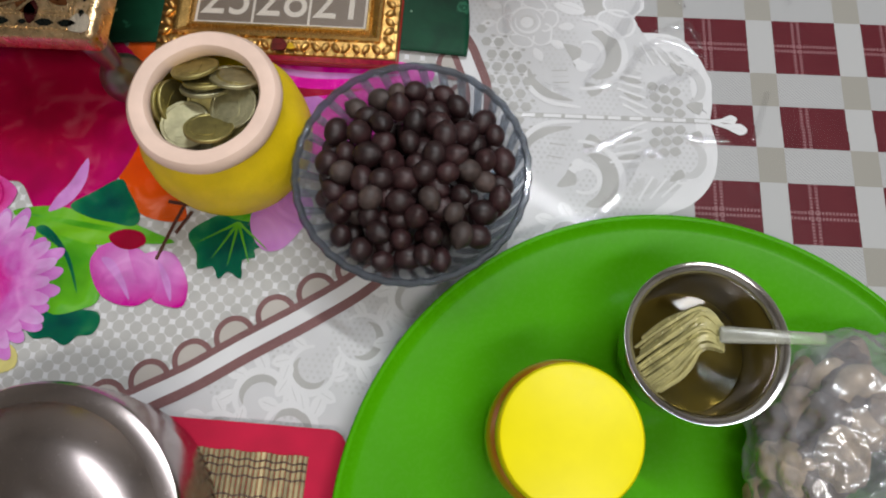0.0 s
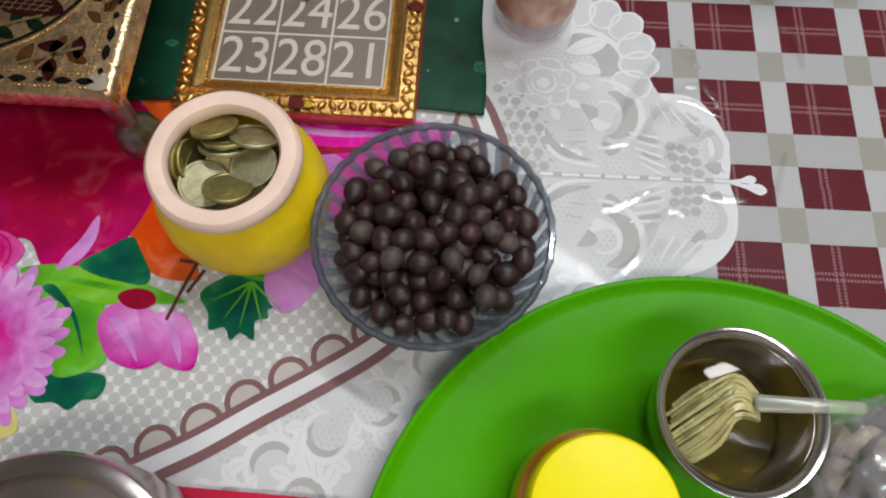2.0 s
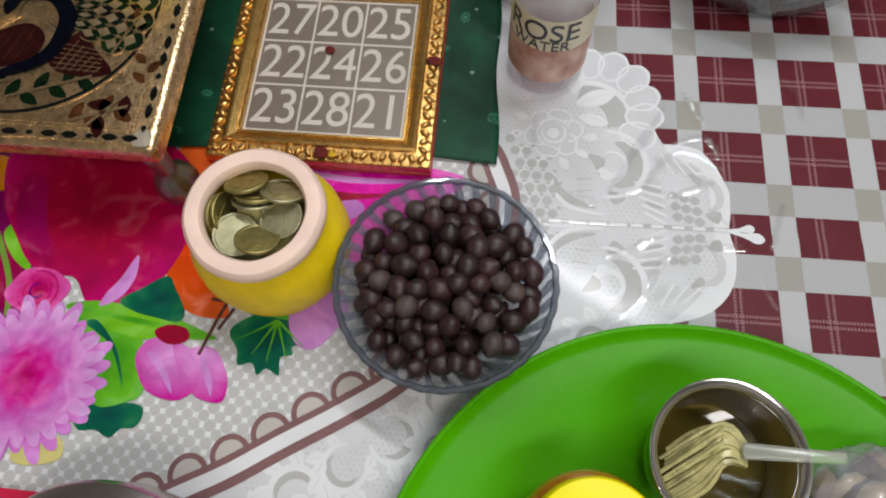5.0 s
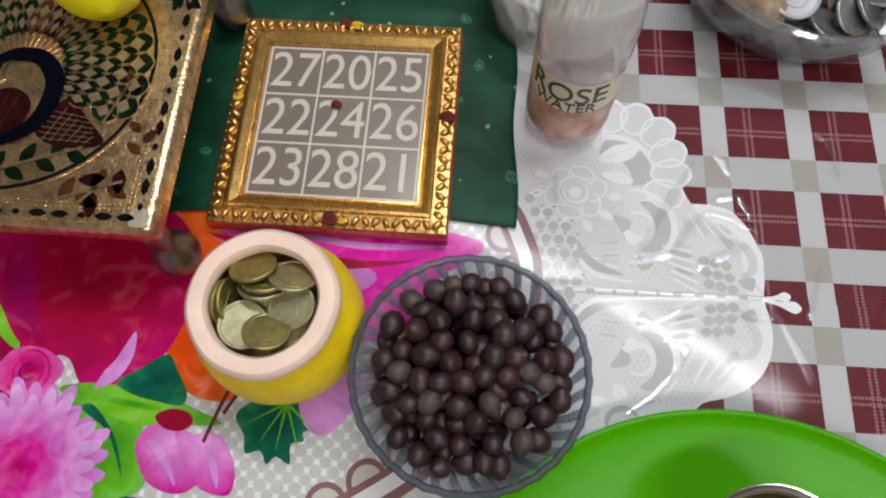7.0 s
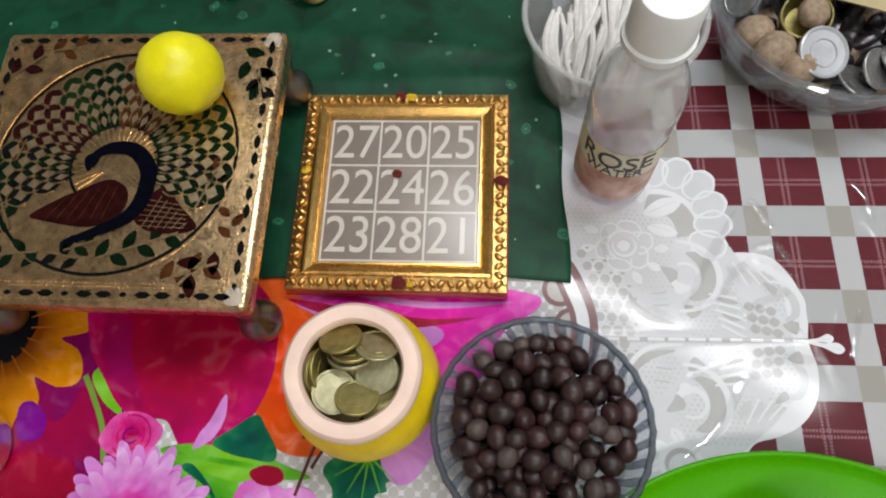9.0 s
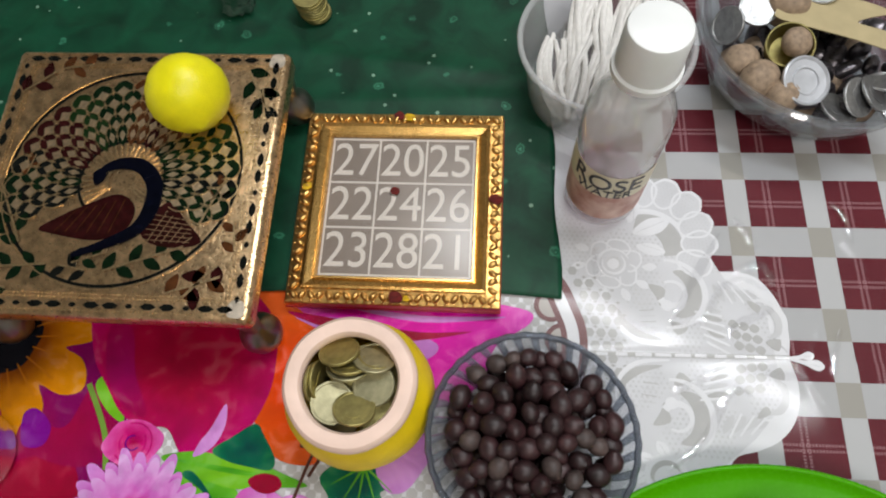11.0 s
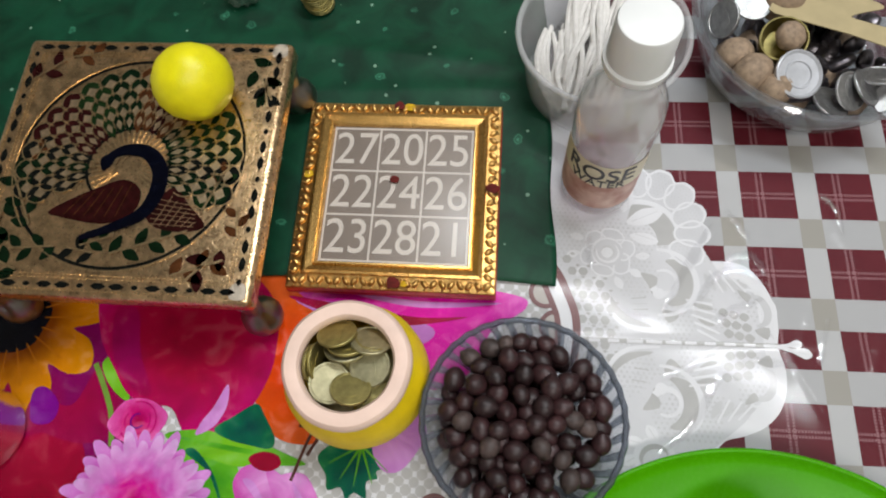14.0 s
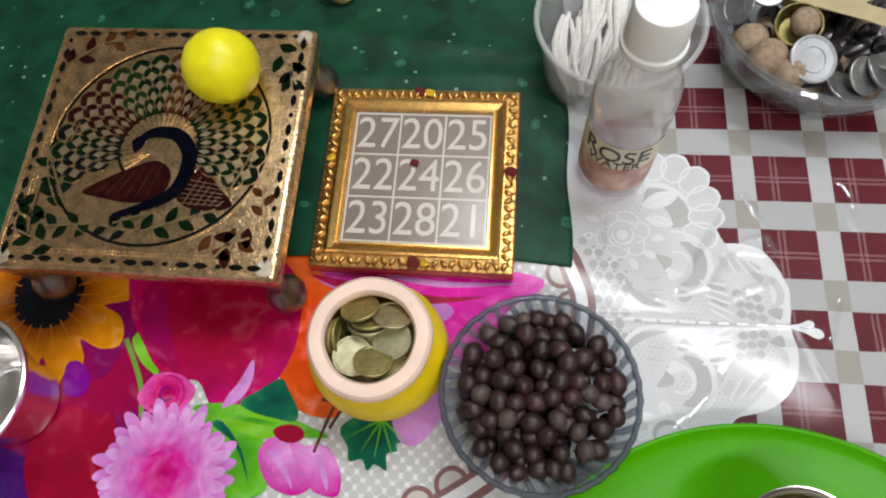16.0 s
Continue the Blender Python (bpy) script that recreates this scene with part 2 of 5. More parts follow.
POT_PINK = paint("pink_pot_paint", rgb(236, 206, 190), 0.55, 0, 0.07, 80, 0.4, 300, 0.1)
LID_YELLOW = paint("yellow_lid_plastic", (0.92, 0.8, 0.0, 1), 0.4, 0, 0.04, 60, 0.05, 500, Specular_IOR_Level=0.25)
AMBER = paint("amber_honey", (0.45, 0.16, 0.01, 1), 0.08, 0, 0.2, 60, Coat_Weight=0.6)
SEED = paint("lotus_seed_shell", (0.029, 0.0105, 0.0115, 1), 0.47, 0, 0.45, 220, 0.25, 1500, 0.1, rnd=0.5)
SEED_PALE = paint("pale_lotus_seed_shell", (0.062, 0.041, 0.037, 1), 0.55, 0, 0.4, 220, 0.25, 1500, 0.1, rnd=0.3)
LEMON = paint("lemon_peel", rgb(232, 222, 8), 0.38, 0, 0.1, 90, 0.6, 900, Subsurface_Weight=0.15, Subsurface_Radius=(0.004, 0.003, 0.001))
RED_CLOTH = paint("red_cotton_border", rgb(196, 16, 62), 0.85, 0, 0.1, 60, 0.6, 2500)
BRASS_COIN = paint("brass_coin", (0.4, 0.345, 0.14, 1), 0.48, 1.0, 0.2, 250, 0.5, 1500, 0.1, rnd=0.15)
STEEL_COIN = paint("steel_coin", (0.46, 0.43, 0.27, 1), 0.48, 1.0, 0.2, 250, 0.5, 1500, 0.1, rnd=0.15)
COTTON = paint("cotton_wick", (0.78, 0.76, 0.73, 1), 0.95, 0, 0.08, 300, 0.8, 2500, Sheen_Weight=0.3)
CAP_WHITE = paint("white_cap_plastic", (0.82, 0.83, 0.82, 1), 0.35, 0, 0.03, 60)
NUT = paint("betel_nut", (0.3, 0.215, 0.145, 1), 0.7, 0, 0.35, 250, 0.8, 900)
PAPER = paint("beige_card", (0.44, 0.36, 0.2, 1), 0.6, 0, 0.08, 80)
KUMKUM = paint("red_vermilion_powder", (0.11, 0.008, 0.006, 1), 0.95, 0, 0.4, 500, 1, 2500)
TURMERIC = paint("yellow_turmeric_powder", (0.6, 0.36, 0.01, 1), 0.95, 0, 0.3, 500, 1, 2500)
OIL = paint("golden_oil", (0.11, 0.08, 0.014, 1), 0.03, 0, 0.15, 60, Transmission_Weight=0.3, IOR=1.47)
BRISTLE = paint("silicone_bristle", (0.66, 0.6, 0.27, 1), 0.25, 0, 0.3, 150, Transmission_Weight=0.25, rnd=0.1)
SOFT_CLEAR = clear("cloudy_plastic", (0.97, 0.97, 0.98, 1), 0.1, 1.4, 0.15, 90, gain=1.4, haze=0.24, milk=(0.92, 0.92, 0.92, 1))
BOTTLE_CLEAR = clear("hazy_bottle_plastic", (0.98, 0.98, 0.98, 1), 0.08, 1.45, 0.12, 70, gain=2.0, haze=0.34, milk=(0.9, 0.89, 0.88, 1))
TRAY_CLEAR = clear("thick_clear_plastic", (0.93, 0.95, 0.97, 1), 0.06, 1.5, 0.1, 60, gain=2.6, haze=0.06, soft_gloss=0.2, milk=(0.7, 0.76, 0.82, 1))
FILM = clear("crinkled_film", (0.95, 0.95, 0.97, 1), 0.1, 1.5, 1.0, 170, gain=3.0, haze=0.24, soft_gloss=0.3, milk=(0.62, 0.62, 0.68, 1))
PANE = clear("picture_glass", (0.97, 0.97, 0.97, 1), 0.2, 1.45, gain=0.8, soft_gloss=0.5)
CUT_GLASS = clear("cut_glass", (0.93, 0.94, 0.96, 1), 0.06, 1.5, 0.0, gain=2.2, haze=0.07, soft_gloss=0.25, milk=(0.66, 0.7, 0.76, 1))
# clear glass: dark refraction at the rim put into a grey colour
GLASS_RIM = clear("glass_rim", (0.42, 0.45, 0.5, 1), 0.06, 1.5, 0.0, gain=1.6, haze=0.12, soft_gloss=0.2, milk=(0.28, 0.3, 0.34, 1))
# bright refraction along the ribs put into a milky white
GLASS_RIB = clear("glass_rib", (0.7, 0.74, 0.8, 1), 0.04, 1.5, 0.0, gain=3.2, haze=0.16, soft_gloss=0.15, milk=(0.8, 0.84, 0.9, 1))

# ---- the room ----
def slab(name, x0, x1, y0, y1, z0, z1, mat):
    ob = part(name, block(x0, x1, y0, y1, z0, z1), mat, smooth=False)
    return tagged(ob, kind="structure")


slab("floor", -1800, 1900, -1700, 1700, -850, -750, FLOOR)
slab("ceiling", -1800, 1900, -1700, 1700, 1950, 2050, WALL)
slab("wall_north", -1800, 1900, 1600, 1700, -750, 1950, WALL)
slab("wall_south", -1800, 1900, -1700, -1600, -750, 1950, WALL)
slab("wall_west", -1800, -1700, -1600, 1600, -750, 1950, WALL)
slab("wall_east", 1800, 1900, -1600, 1600, -750, 1950, WALL)

table = thing("table", 60, 0, -750, label="plain wooden table under a printed plastic tablecloth", category="table")
part("tabletop", block(-600, 600, -450, 450, 722, 748.4, 3), WOOD, table)
for sx in (-1, 1):
    for sy in (-1, 1):
        part("leg", block(sx * 550 - 25, sx * 550 + 25, sy * 400 - 25, sy * 400 + 25, 0, 722, 3), WOOD, table)

# ---- the printed tablecloth: one sheet, its print laid on in thin layers ----
def check_print():
    m, n, l, p = material("checked_print")
    tc, sep = n.new("ShaderNodeTexCoord"), n.new("ShaderNodeSeparateXYZ")
    l.new(tc.outputs["Object"], sep.inputs[0])

    def op(kind, a, b=None):
        o = n.new("ShaderNodeMath")
        o.operation = kind
        for i, v in enumerate((a, b)):
            if v is None:
                continue
            if isinstance(v, (int, float)):
                o.inputs[i].default_value = v
            else:
                l.new(v, o.inputs[i])
        return o.outputs[0]

    # the lattice leans a little, and the print jumps where the two widths are joined
    mx_, my_ = op("MULTIPLY", sep.outputs[0], 1000.0), op("MULTIPLY", sep.outputs[1], 1000.0)
    my_ = op("SUBTRACT", my_, op("MULTIPLY", op("LESS_THAN", my_, -30.5), 8.5))
    mx_ = op("ADD", mx_, op("MULTIPLY", my_, 0.04))
    my_ = op("SUBTRACT", my_, op("MULTIPLY", op("SUBTRACT", mx_, 270.0), 0.032))
    ux, uy = op("FLOORED_MODULO", op("SUBTRACT", mx_, 255.6), 46.4), op("FLOORED_MODULO", op("SUBTRACT", my_, 49.5), 50.5)
    inx, iny = op("LESS_THAN", ux, 32.8), op("LESS_THAN", uy, 31.5)
    both, one = op("MULTIPLY", inx, iny), op("MAXIMUM", inx, iny)
    # double rows of stitches that cross every red square, and fine slanted hatching on the white bands
    def stitch(u, v, mid):
        near = op("LESS_THAN", op("ABSOLUTE", op("SUBTRACT", op("ABSOLUTE", op("SUBTRACT", u, mid)), 1.5)), 0.75)
        return op("MULTIPLY", near, op("LESS_THAN", op("FLOORED_MODULO", v, 1.7), 1.05))
    st = op("MAXIMUM", stitch(ux, uy, 12.0), stitch(uy, ux, 15.0))
    hatch = op("LESS_THAN", op("FLOORED_MODULO", op("ADD", ux, uy), 1.9), 0.75)
    hatch = op("MULTIPLY", hatch, op("MULTIPLY", inx, op("SUBTRACT", 1.0, iny)))

    def mix(fac, a, b):
        o = n.new("ShaderNodeMix")
        o.data_type = "RGBA"
        if isinstance(fac, (int, float)):
            o.inputs[0].default_value = fac
        else:
            l.new(fac, o.inputs[0])
        for i, v in ((6, a), (7, b)):
            if isinstance(v, tuple):
                o.inputs[i].default_value = v
            else:
                l.new(v, o.inputs[i])
        return o.outputs[2]

    nz = n.new("ShaderNodeTexNoise")
    nz.inputs["Scale"].default_value, nz.inputs["Detail"].default_value = 60, 6
    l.new(tc.outputs["Object"], nz.inputs["Vector"])
    red = mix(nz.outputs[0], (0.088, 0.009, 0.015, 1), (0.132, 0.018, 0.025, 1))
    red = mix(op("MULTIPLY", st, 0.42), red, (0.5, 0.3, 0.32, 1))
    white = mix(op("MULTIPLY", hatch, 0.7), (0.46, 0.46, 0.46, 1), (0.28, 0.28, 0.29, 1))
    beige = (0.33, 0.315, 0.28, 1)
    col = mix(both, mix(one, beige, white), red)
    l.new(col, p.inputs["Base Color"])
    p.inputs["Roughness"].default_value, p.inputs["Specular IOR Level"].default_value = 0.5, 0.1
    return m


WHITE_PRINT = paint("white_lace_print", (0.72, 0.72, 0.735, 1), 0.5, 0, 0.05, 30)
GREY_PRINT = paint("grey_lace_print", (0.5, 0.495, 0.48, 1), 0.5, 0, 0.06, 60)
LACE_GREY = paint("soft_grey_lace_print", (0.56, 0.56, 0.565, 1), 0.5, 0, 0.05, 60)
PALE_PRINT = paint("pale_lace_print", (0.6, 0.6, 0.615, 1), 0.5, 0, 0.05, 60)
BEIGE_PRINT = paint("beige_print", (0.5, 0.465, 0.43, 1), 0.5, 0, 0.05, 60)
BROWN_PRINT = paint("brown_band_print", (0.22, 0.115, 0.115, 1), 0.5, 0, 0.12, 80)
CRIMSON_PRINT = radial("crimson_print", [(0.0, (0.26, 0.0, 0.02, 1)), (0.45, (0.33, 0.0, 0.03, 1)), (0.75, (0.4, 0.002, 0.075, 1)), (1, (0.5, 0.006, 0.15, 1))], 70)
ORANGE_PRINT = radial("orange_print", [(0.0, (0.8, 0.06, 0.012, 1)), (0.6, (0.76, 0.085, 0.015, 1)), (1, (0.72, 0.13, 0.04, 1))], 40)
SUN_PRINT = radial("sunflower_print", [(0.0, (0.2, 0.04, 0.006, 1)), (0.4, (0.22, 0.05, 0.003, 1)), (0.7, (0.56, 0.19, 0.004, 1)), (1, (0.62, 0.24, 0.006, 1))], 62)
PURPLE_RED = radial("purple_red_print", [(0, (0.32, 0.002, 0.1, 1)), (1, (0.3, 0.001, 0.05, 1))], 34)
DARK_PRINT = paint("black_heart_print", (0.005, 0.005, 0.009, 1), 0.5, 0, 0.5, 200)
PINK_PRINT = radial("pink_daisy_print", [(0.0, (0.42, 0.004, 0.12, 1)), (0.26, (0.6, 0.03, 0.28, 1)), (0.5, (0.58, 0.13, 0.48, 1)), (1, (0.66, 0.4, 0.7, 1))], 41, var=0.5, scale=140)
PINK_BACK = radial("pink_daisy_back_print", [(0.0, (0.45, 0.004, 0.12, 1)), (0.6, (0.5, 0.05, 0.4, 1)), (1, (0.64, 0.26, 0.64, 1))], 42, scale=140)
ROSE_PRINT = radial("rose_print", [(0.0, (0.35, 0.0, 0.06, 1)), (0.4, (0.62, 0.03, 0.2, 1)), (1, (0.72, 0.12, 0.42, 1))], 17, var=0.6, scale=200)
TULIP_PRINT = radial("tulip_print", [(0.0, (0.66, 0.3, 0.62, 1)), (0.5, (0.6, 0.16, 0.5, 1)), (1, (0.55, 0.01, 0.28, 1))], 25, var=0.4)
MAGENTA_PRINT = radial("magenta_print", [(0.0, (0.72, 0.02, 0.36, 1)), (0.6, (0.68, 0.02, 0.38, 1)), (1, (0.72, 0.12, 0.52, 1))], 75)
LILAC_PRINT = radial("lilac_print", [(0, (0.62, 0.27, 0.62, 1)), (1, (0.52, 0.2, 0.55, 1))], 22)
LEAF_PRINT = radial("leaf_print", [(0.0, (0.06, 0.3, 0.02, 1)), (0.6, (0.14, 0.45, 0.03, 1)), (1, (0.08, 0.33, 0.05, 1))], 34, var=1.2, scale=90)
FRESH_PRINT = radial("fresh_leaf_print", [(0, (0.2, 0.5, 0.03, 1)), (1, (0.12, 0.4, 0.03, 1))], 30, var=0.8)
TEAL_PRINT = radial("dark_leaf_print", [(0.0, (0.0, 0.06, 0.05, 1)), (0.5, (0.004, 0.12, 0.06, 1)), (1, (0.03, 0.22, 0.07, 1))], 26, var=1.3, scale=130)
PURPLE_PRINT = radial("purple_print", [(0, (0.2, 0.008, 0.24, 1)), (1, (0.14, 0.004, 0.2, 1))], 30, var=0.8)
NAVY_PRINT = radial("navy_print", [(0, (0.03, 0.01, 0.14, 1)), (1, (0.08, 0.01, 0.16, 1))], 40, var=0.6)
PLUM_PRINT = radial("plum_print", [(0.0, (0.34, 0.004, 0.05, 1)), (0.6, (0.28, 0.003, 0.06, 1)), (1, (0.2, 0.004, 0.09, 1))], 40, var=0.5)
YELLOW_PRINT = paint("pale_yellow_print", (0.62, 0.55, 0.2, 1), 0.5)
BROWN_STEM = paint("brown_stem_print", (0.1, 0.04, 0.03, 1), 0.5)
GREEN_STEM = paint("green_stem_print", (0.16, 0.3, 0.04, 1), 0.5)

cloth = thing("tablecloth", 0, 0, -1.5, label="plastic tablecloth printed with checks, white lace and a bright bouquet", category="tablecloth")
part("checked_ground", flat([(-560, -470), (680, -470), (680, 470), (-560, 470)], 0.0), check_print(), cloth, smooth=False)


LAYERS = []


def lift():
    """A hair above whatever was printed before."""
    LAYERS.append(1)
    return 0.0006 * len(LAYERS)


def printed(name, pts, level, mat, n=5, label="", mid=None):
    """A printed shape: level gives the order of the layers."""
    loop = smooth_loop([(x, y, 0) for x, y in pts], n) if n else [Vector((x, y, 0)) for x, y in pts]
    c = Vector((mid[0], mid[1], 0)) if mid else sum(loop, Vector()) / len(loop)
    return part(name, flat([p - c for p in loop]), mat, cloth, label, at=(c.x, c.y, 0.045 * level + lift()), smooth=False)


# lace ground with a scalloped edge against the checks
ROSETTE = [(112, 46), (92, 47), (71, 48), (50, 47), (28, 43), (6, 41), (-19, 39)]


def wide(x):
    """The lace is drawn a little wider to the east of the brown band."""
    return x + max(0.0, x - 150) * 0.032


def around(cx, cy, r, a):
    return (cx + r * math.cos(radians(a)), cy + r * math.sin(radians(a)))


scallops = []
for a, r in ROSETTE:
    scallops += [around(190, 33, r * 0.93, a + 9), around(190, 33, r, a + 4), around(190, 33, r, a - 4), around(190, 33, r * 0.93, a - 9)]
edge = [(120, 150), (150, 112), (164, 92)] + scallops + [(230, 19), (243, 19), (252, 15), (260, 4), (264, -8), (265, -20), (264, -31), (267, -44), (266, -58), (261, -69), (253, -77), (243, -82), (230, -88), (225, -110), (250, -140), (270, -180), (280, -240),
        (270, -330), (240, -440), (-540, -440), (-540, 300), (120, 300)]
printed("lace_ground", [(wide(x), y) for x, y in edge], 1, WHITE_PRINT, 4)


def inside(pt, poly):
    x, y, c = pt[0], pt[1], False
    for (x0, y0), (x1, y1) in zip(poly, poly[1:] + poly[:1]):
        if (y0 > y) != (y1 > y) and x < (x1 - x0) * (y - y0) / (y1 - y0) + x0:
            c = not c
    return c


band = [(-90, -250), (-45, -222), (2, -194), (26, -180), (49, -164), (76, -146), (100, -128), (122, -104), (139, -72), (147, -45), (148, -24), (142.5, -8), (135, 6), (118, 24), (100, 40)]
net_area = [(-270, -260)] + band + [(90, 60), (-270, 60)]
bm = bmesh.new()
for j in range(0, 72):
    for i in range(-36, 24):
        x, y = i * 8.4 + (j % 2) * 4.2, -250 + j * 4.3
        if not inside((x, y), net_area):
            continue
        r = 3.25 if j % 2 else 3.0
        flat([(x + r * math.cos(radians(22.5 + 45 * k)), y + r * math.sin(radians(22.5 + 45 * k))) for k in range(8)], 0, bm)
tagged(part("lace_net", bm, GREY_PRINT, cloth, at=(0, 0, 0.09), smooth=False), kind="stuff")

# finer net and leaf shapes of the lace outside the band
lace_area = band + [(130, 100), (164, 84), (196, 74), (220, 58), (226, 30), (236, 14), (256, 4), (260, -30), (262, -56), (245, -76), (222, -96), (240, -150), (150, -170), (110, -200), (60, -215), (-20, -230), (-90, -260)]
swirls = [(60, -186, 13, 30), (82, -172, 12, 150), (104, -156, 13, 260), (44, -206, 12, 80), (76, -200, 13, 340), (126, -134, 12, 60), (20, -214, 12, 200), (128, -160, 12, 10), (160, -104, 11, 250), (196, -98, 11, 30)]
LACE_BACK = paint("lace_back_print", (0.62, 0.62, 0.635, 1), 0.5, 0, 0.05, 40)
CUT_GREY = paint("grey_cutwork_print", (0.45, 0.445, 0.435, 1), 0.5, 0, 0.06, 60)
printed("lace_back", lace_area, 1.5, LACE_BACK, 0)
rnd = random.Random(5)
bn = bmesh.new()
for j in range(120):
    for i in range(120):
        x, y = -90 + i * 3.1 + (j % 2) * 1.55, -235 + j * 2.7
        if inside((x, y), lace_area) and noise.noise(Vector((x * 0.045, y * 0.045, 2.0))) > 0.04:
            r = rnd.uniform(0.7, 0.95)
            flat([(x + r * math.cos(q), y + r * math.sin(q)) for q in (0.5, 1.55, 2.6, 3.65, 4.7, 5.75)], 0, bn)
tagged(part("lace_fine_net", bn, LACE_GREY, cloth, at=(0, 0, 0.085), smooth=False), kind="stuff")


def leaflet(x, y, a, length, width):
    """A pointed leaf outline from its root at x, y."""
    c, s = math.cos(radians(a)), math.sin(radians(a))
    return [(p.x, p.y) for p in smooth_loop([(x + length * u * c - width * v * s, y + length * u * s + width * v * c, 0) for u, v in ((0, 0), (0.3, 0.42), (0.65, 0.5), (1, 0.1), (0.7, -0.4), (0.3, -0.4))], 4)]


SEAM = -31.5


def lace(name, pts, mat, level, flip=False):
    """A filled shape of the lace; flip mirrors it in the seam."""
    pts = [(wide(q[0]), 2 * SEAM - q[1] if flip else q[1]) for q in pts]
    return part(name, flat(pts), mat, cloth, at=(0, 0, 0.11 + 0.03 * level + lift()), smooth=False)


def cord(name, line, width, mat, level, flip=False):
    """A cord of the lace along a line."""
    line = [(wide(q[0]), 2 * SEAM - q[1] if flip else q[1]) for q in line]
    return part(name, strip(line, width), mat, cloth, at=(0, 0, 0.11 + 0.03 * level + lift()), smooth=False)


def hollow(t):
    return math.sin(math.pi * t)


for x, y, r, a in swirls:
    # a scroll of white leaves round a shaded heart
    cord("lace_scroll", arc(x, y, r * 0.66, a - 10, a + 180, 18), lambda t: 0.4 + r * 0.34 * hollow(t), CUT_GREY, 0)
    cord("lace_stem", arc(x, y, r * 0.9, a - 60, a + 230, 24), lambda t: 1.2 + 2.4 * hollow(t), WHITE_PRINT, 1)
    for k in range(6):
        q = a - 40 + 46 * k
        size = r * (0.62 + 0.3 * math.sin(math.pi * (k + 0.6) / 6))
        px, py = around(x, y, r * 0.86, q)
        lace("lace_leaf", leaflet(px, py, q + 38, size, size * 0.62), WHITE_PRINT, 1)
        cord("lace_slit", [around(px, py, size * 0.2, q + 40), around(px, py, size * 0.8, q + 40)], lambda t: 0.3 + 1.1 * hollow(t), LACE_GREY, 2)

# rosette: a ring with a shaded crescent, stippled petals round it and a leaf across
lace("lace_crescent", arc(190, 33, 21, -12, 104, 18) + arc(186, 30, 14, 104, -12, 18), CUT_GREY, 0)
cord("lace_ring", arc(190, 33, 23, -45, 125, 40), 3.2, WHITE_PRINT, 1)
for a, r in ROSETTE:
    c, s_ = math.cos(radians(a)), math.sin(radians(a))
    loop = smooth_loop([(190 + (r - 11 + 10 * u) * c - 9.4 * v * s_, 33 + (r - 11 + 10 * u) * s_ + 9.4 * v * c, 0) for u, v in ((-1, 0), (-0.7, 0.55), (0.2, 0.9), (0.85, 0.5), (0.98, 0), (0.85, -0.5), (0.2, -0.9), (-0.7, -0.55))], 4)
    lace("lace_petal", loop, PALE_PRINT, 1)
    cord("lace_petal_edge", loop + loop[:1], 1.4, WHITE_PRINT, 3)
    bd = bmesh.new()
    for i in range(-3, 4):
        for j in range(-2, 3):
            if (i / 3.6) ** 2 + (j / 2.8) ** 2 < 1:
                x, y = 190 + (r - 11 + 2.2 * i) * c - (2.2 * j + (i % 2) * 1.1) * s_, 33 + (r - 11 + 2.2 * i) * s_ + (2.2 * j + (i % 2) * 1.1) * c
                flat(arc(wide(x), y, 0.55, 0, 300, 5), 0, bd)
    tagged(part("petal_stipple", bd, LACE_GREY, cloth, at=(0, 0, 0.19 + lift()), smooth=False), kind="stuff")
for x, y, a, n_, w in ((182, 41, 22, 24, 11), (184, 33, -14, 17, 8), (180, 48, 72, 17, 8)):
    lace("lace_leaf", leaflet(x, y, a, n_, w), WHITE_PRINT, 3)
    cord("lace_slit", [(x + 3, y + 1), around(x, y, n_ * 0.85, a + 4)], lambda t: 0.3 + 0.8 * hollow(t), LACE_GREY, 4)
# the rose in the lace
for k in range(6):
    x, y = around(171, 21, 9.5, 60 * k + 15)
    loop = smooth_loop([around(x, y, 6.6 + 0.7 * math.sin(3 * q + k), math.degrees(q)) + (0,) for q in [0.785 * i for i in range(8)]], 4)
    lace("lace_rose_petal", loop, PALE_PRINT, 1)
    cord("lace_rose_edge", loop + loop[:1], 1.1, WHITE_PRINT, 2)
for r, a0 in ((9, 20), (6.4, 160), (3.8, 280)):
    lace("lace_rose_heart", arc(171, 21, r, 0, 350, 24), PALE_PRINT if r > 5 else WHITE_PRINT, 3)
    cord("lace_rose_fold", arc(171, 21, r, a0, a0 + 250, 24), lambda t: 0.5 + 1.1 * hollow(t), WHITE_PRINT if r > 5 else LACE_GREY, 4)
for k in range(7):
    x, y = around(171, 21, 16, 150 + 34 * k)
    lace("lace_leaf", leaflet(x, y, 160 + 34 * k, 8.5, 5), WHITE_PRINT, 1)
# open net beside the brown band
net_poly = [(146, 16), (158, 10), (172, -4), (176, -20), (176, -33), (158, -33), (150, -20)]
bm = bmesh.new()
for j in range(16):
    for i in range(8):
        x, y = 144 + i * 6.6 + (j % 2) * 3.3, -96 + j * 7.4
        if inside((x, y), net_poly) or inside((x, 2 * SEAM - y), net_poly):
            flat(arc(x, y, 2.9, 0, 300, 5), 0, bm)
            flat([(x + 3.3 + 1.5 * math.cos(q), y + 3.7 + 0.9 * math.sin(q)) for q in (0, 1.57, 3.14, 4.71)], 0, bm)
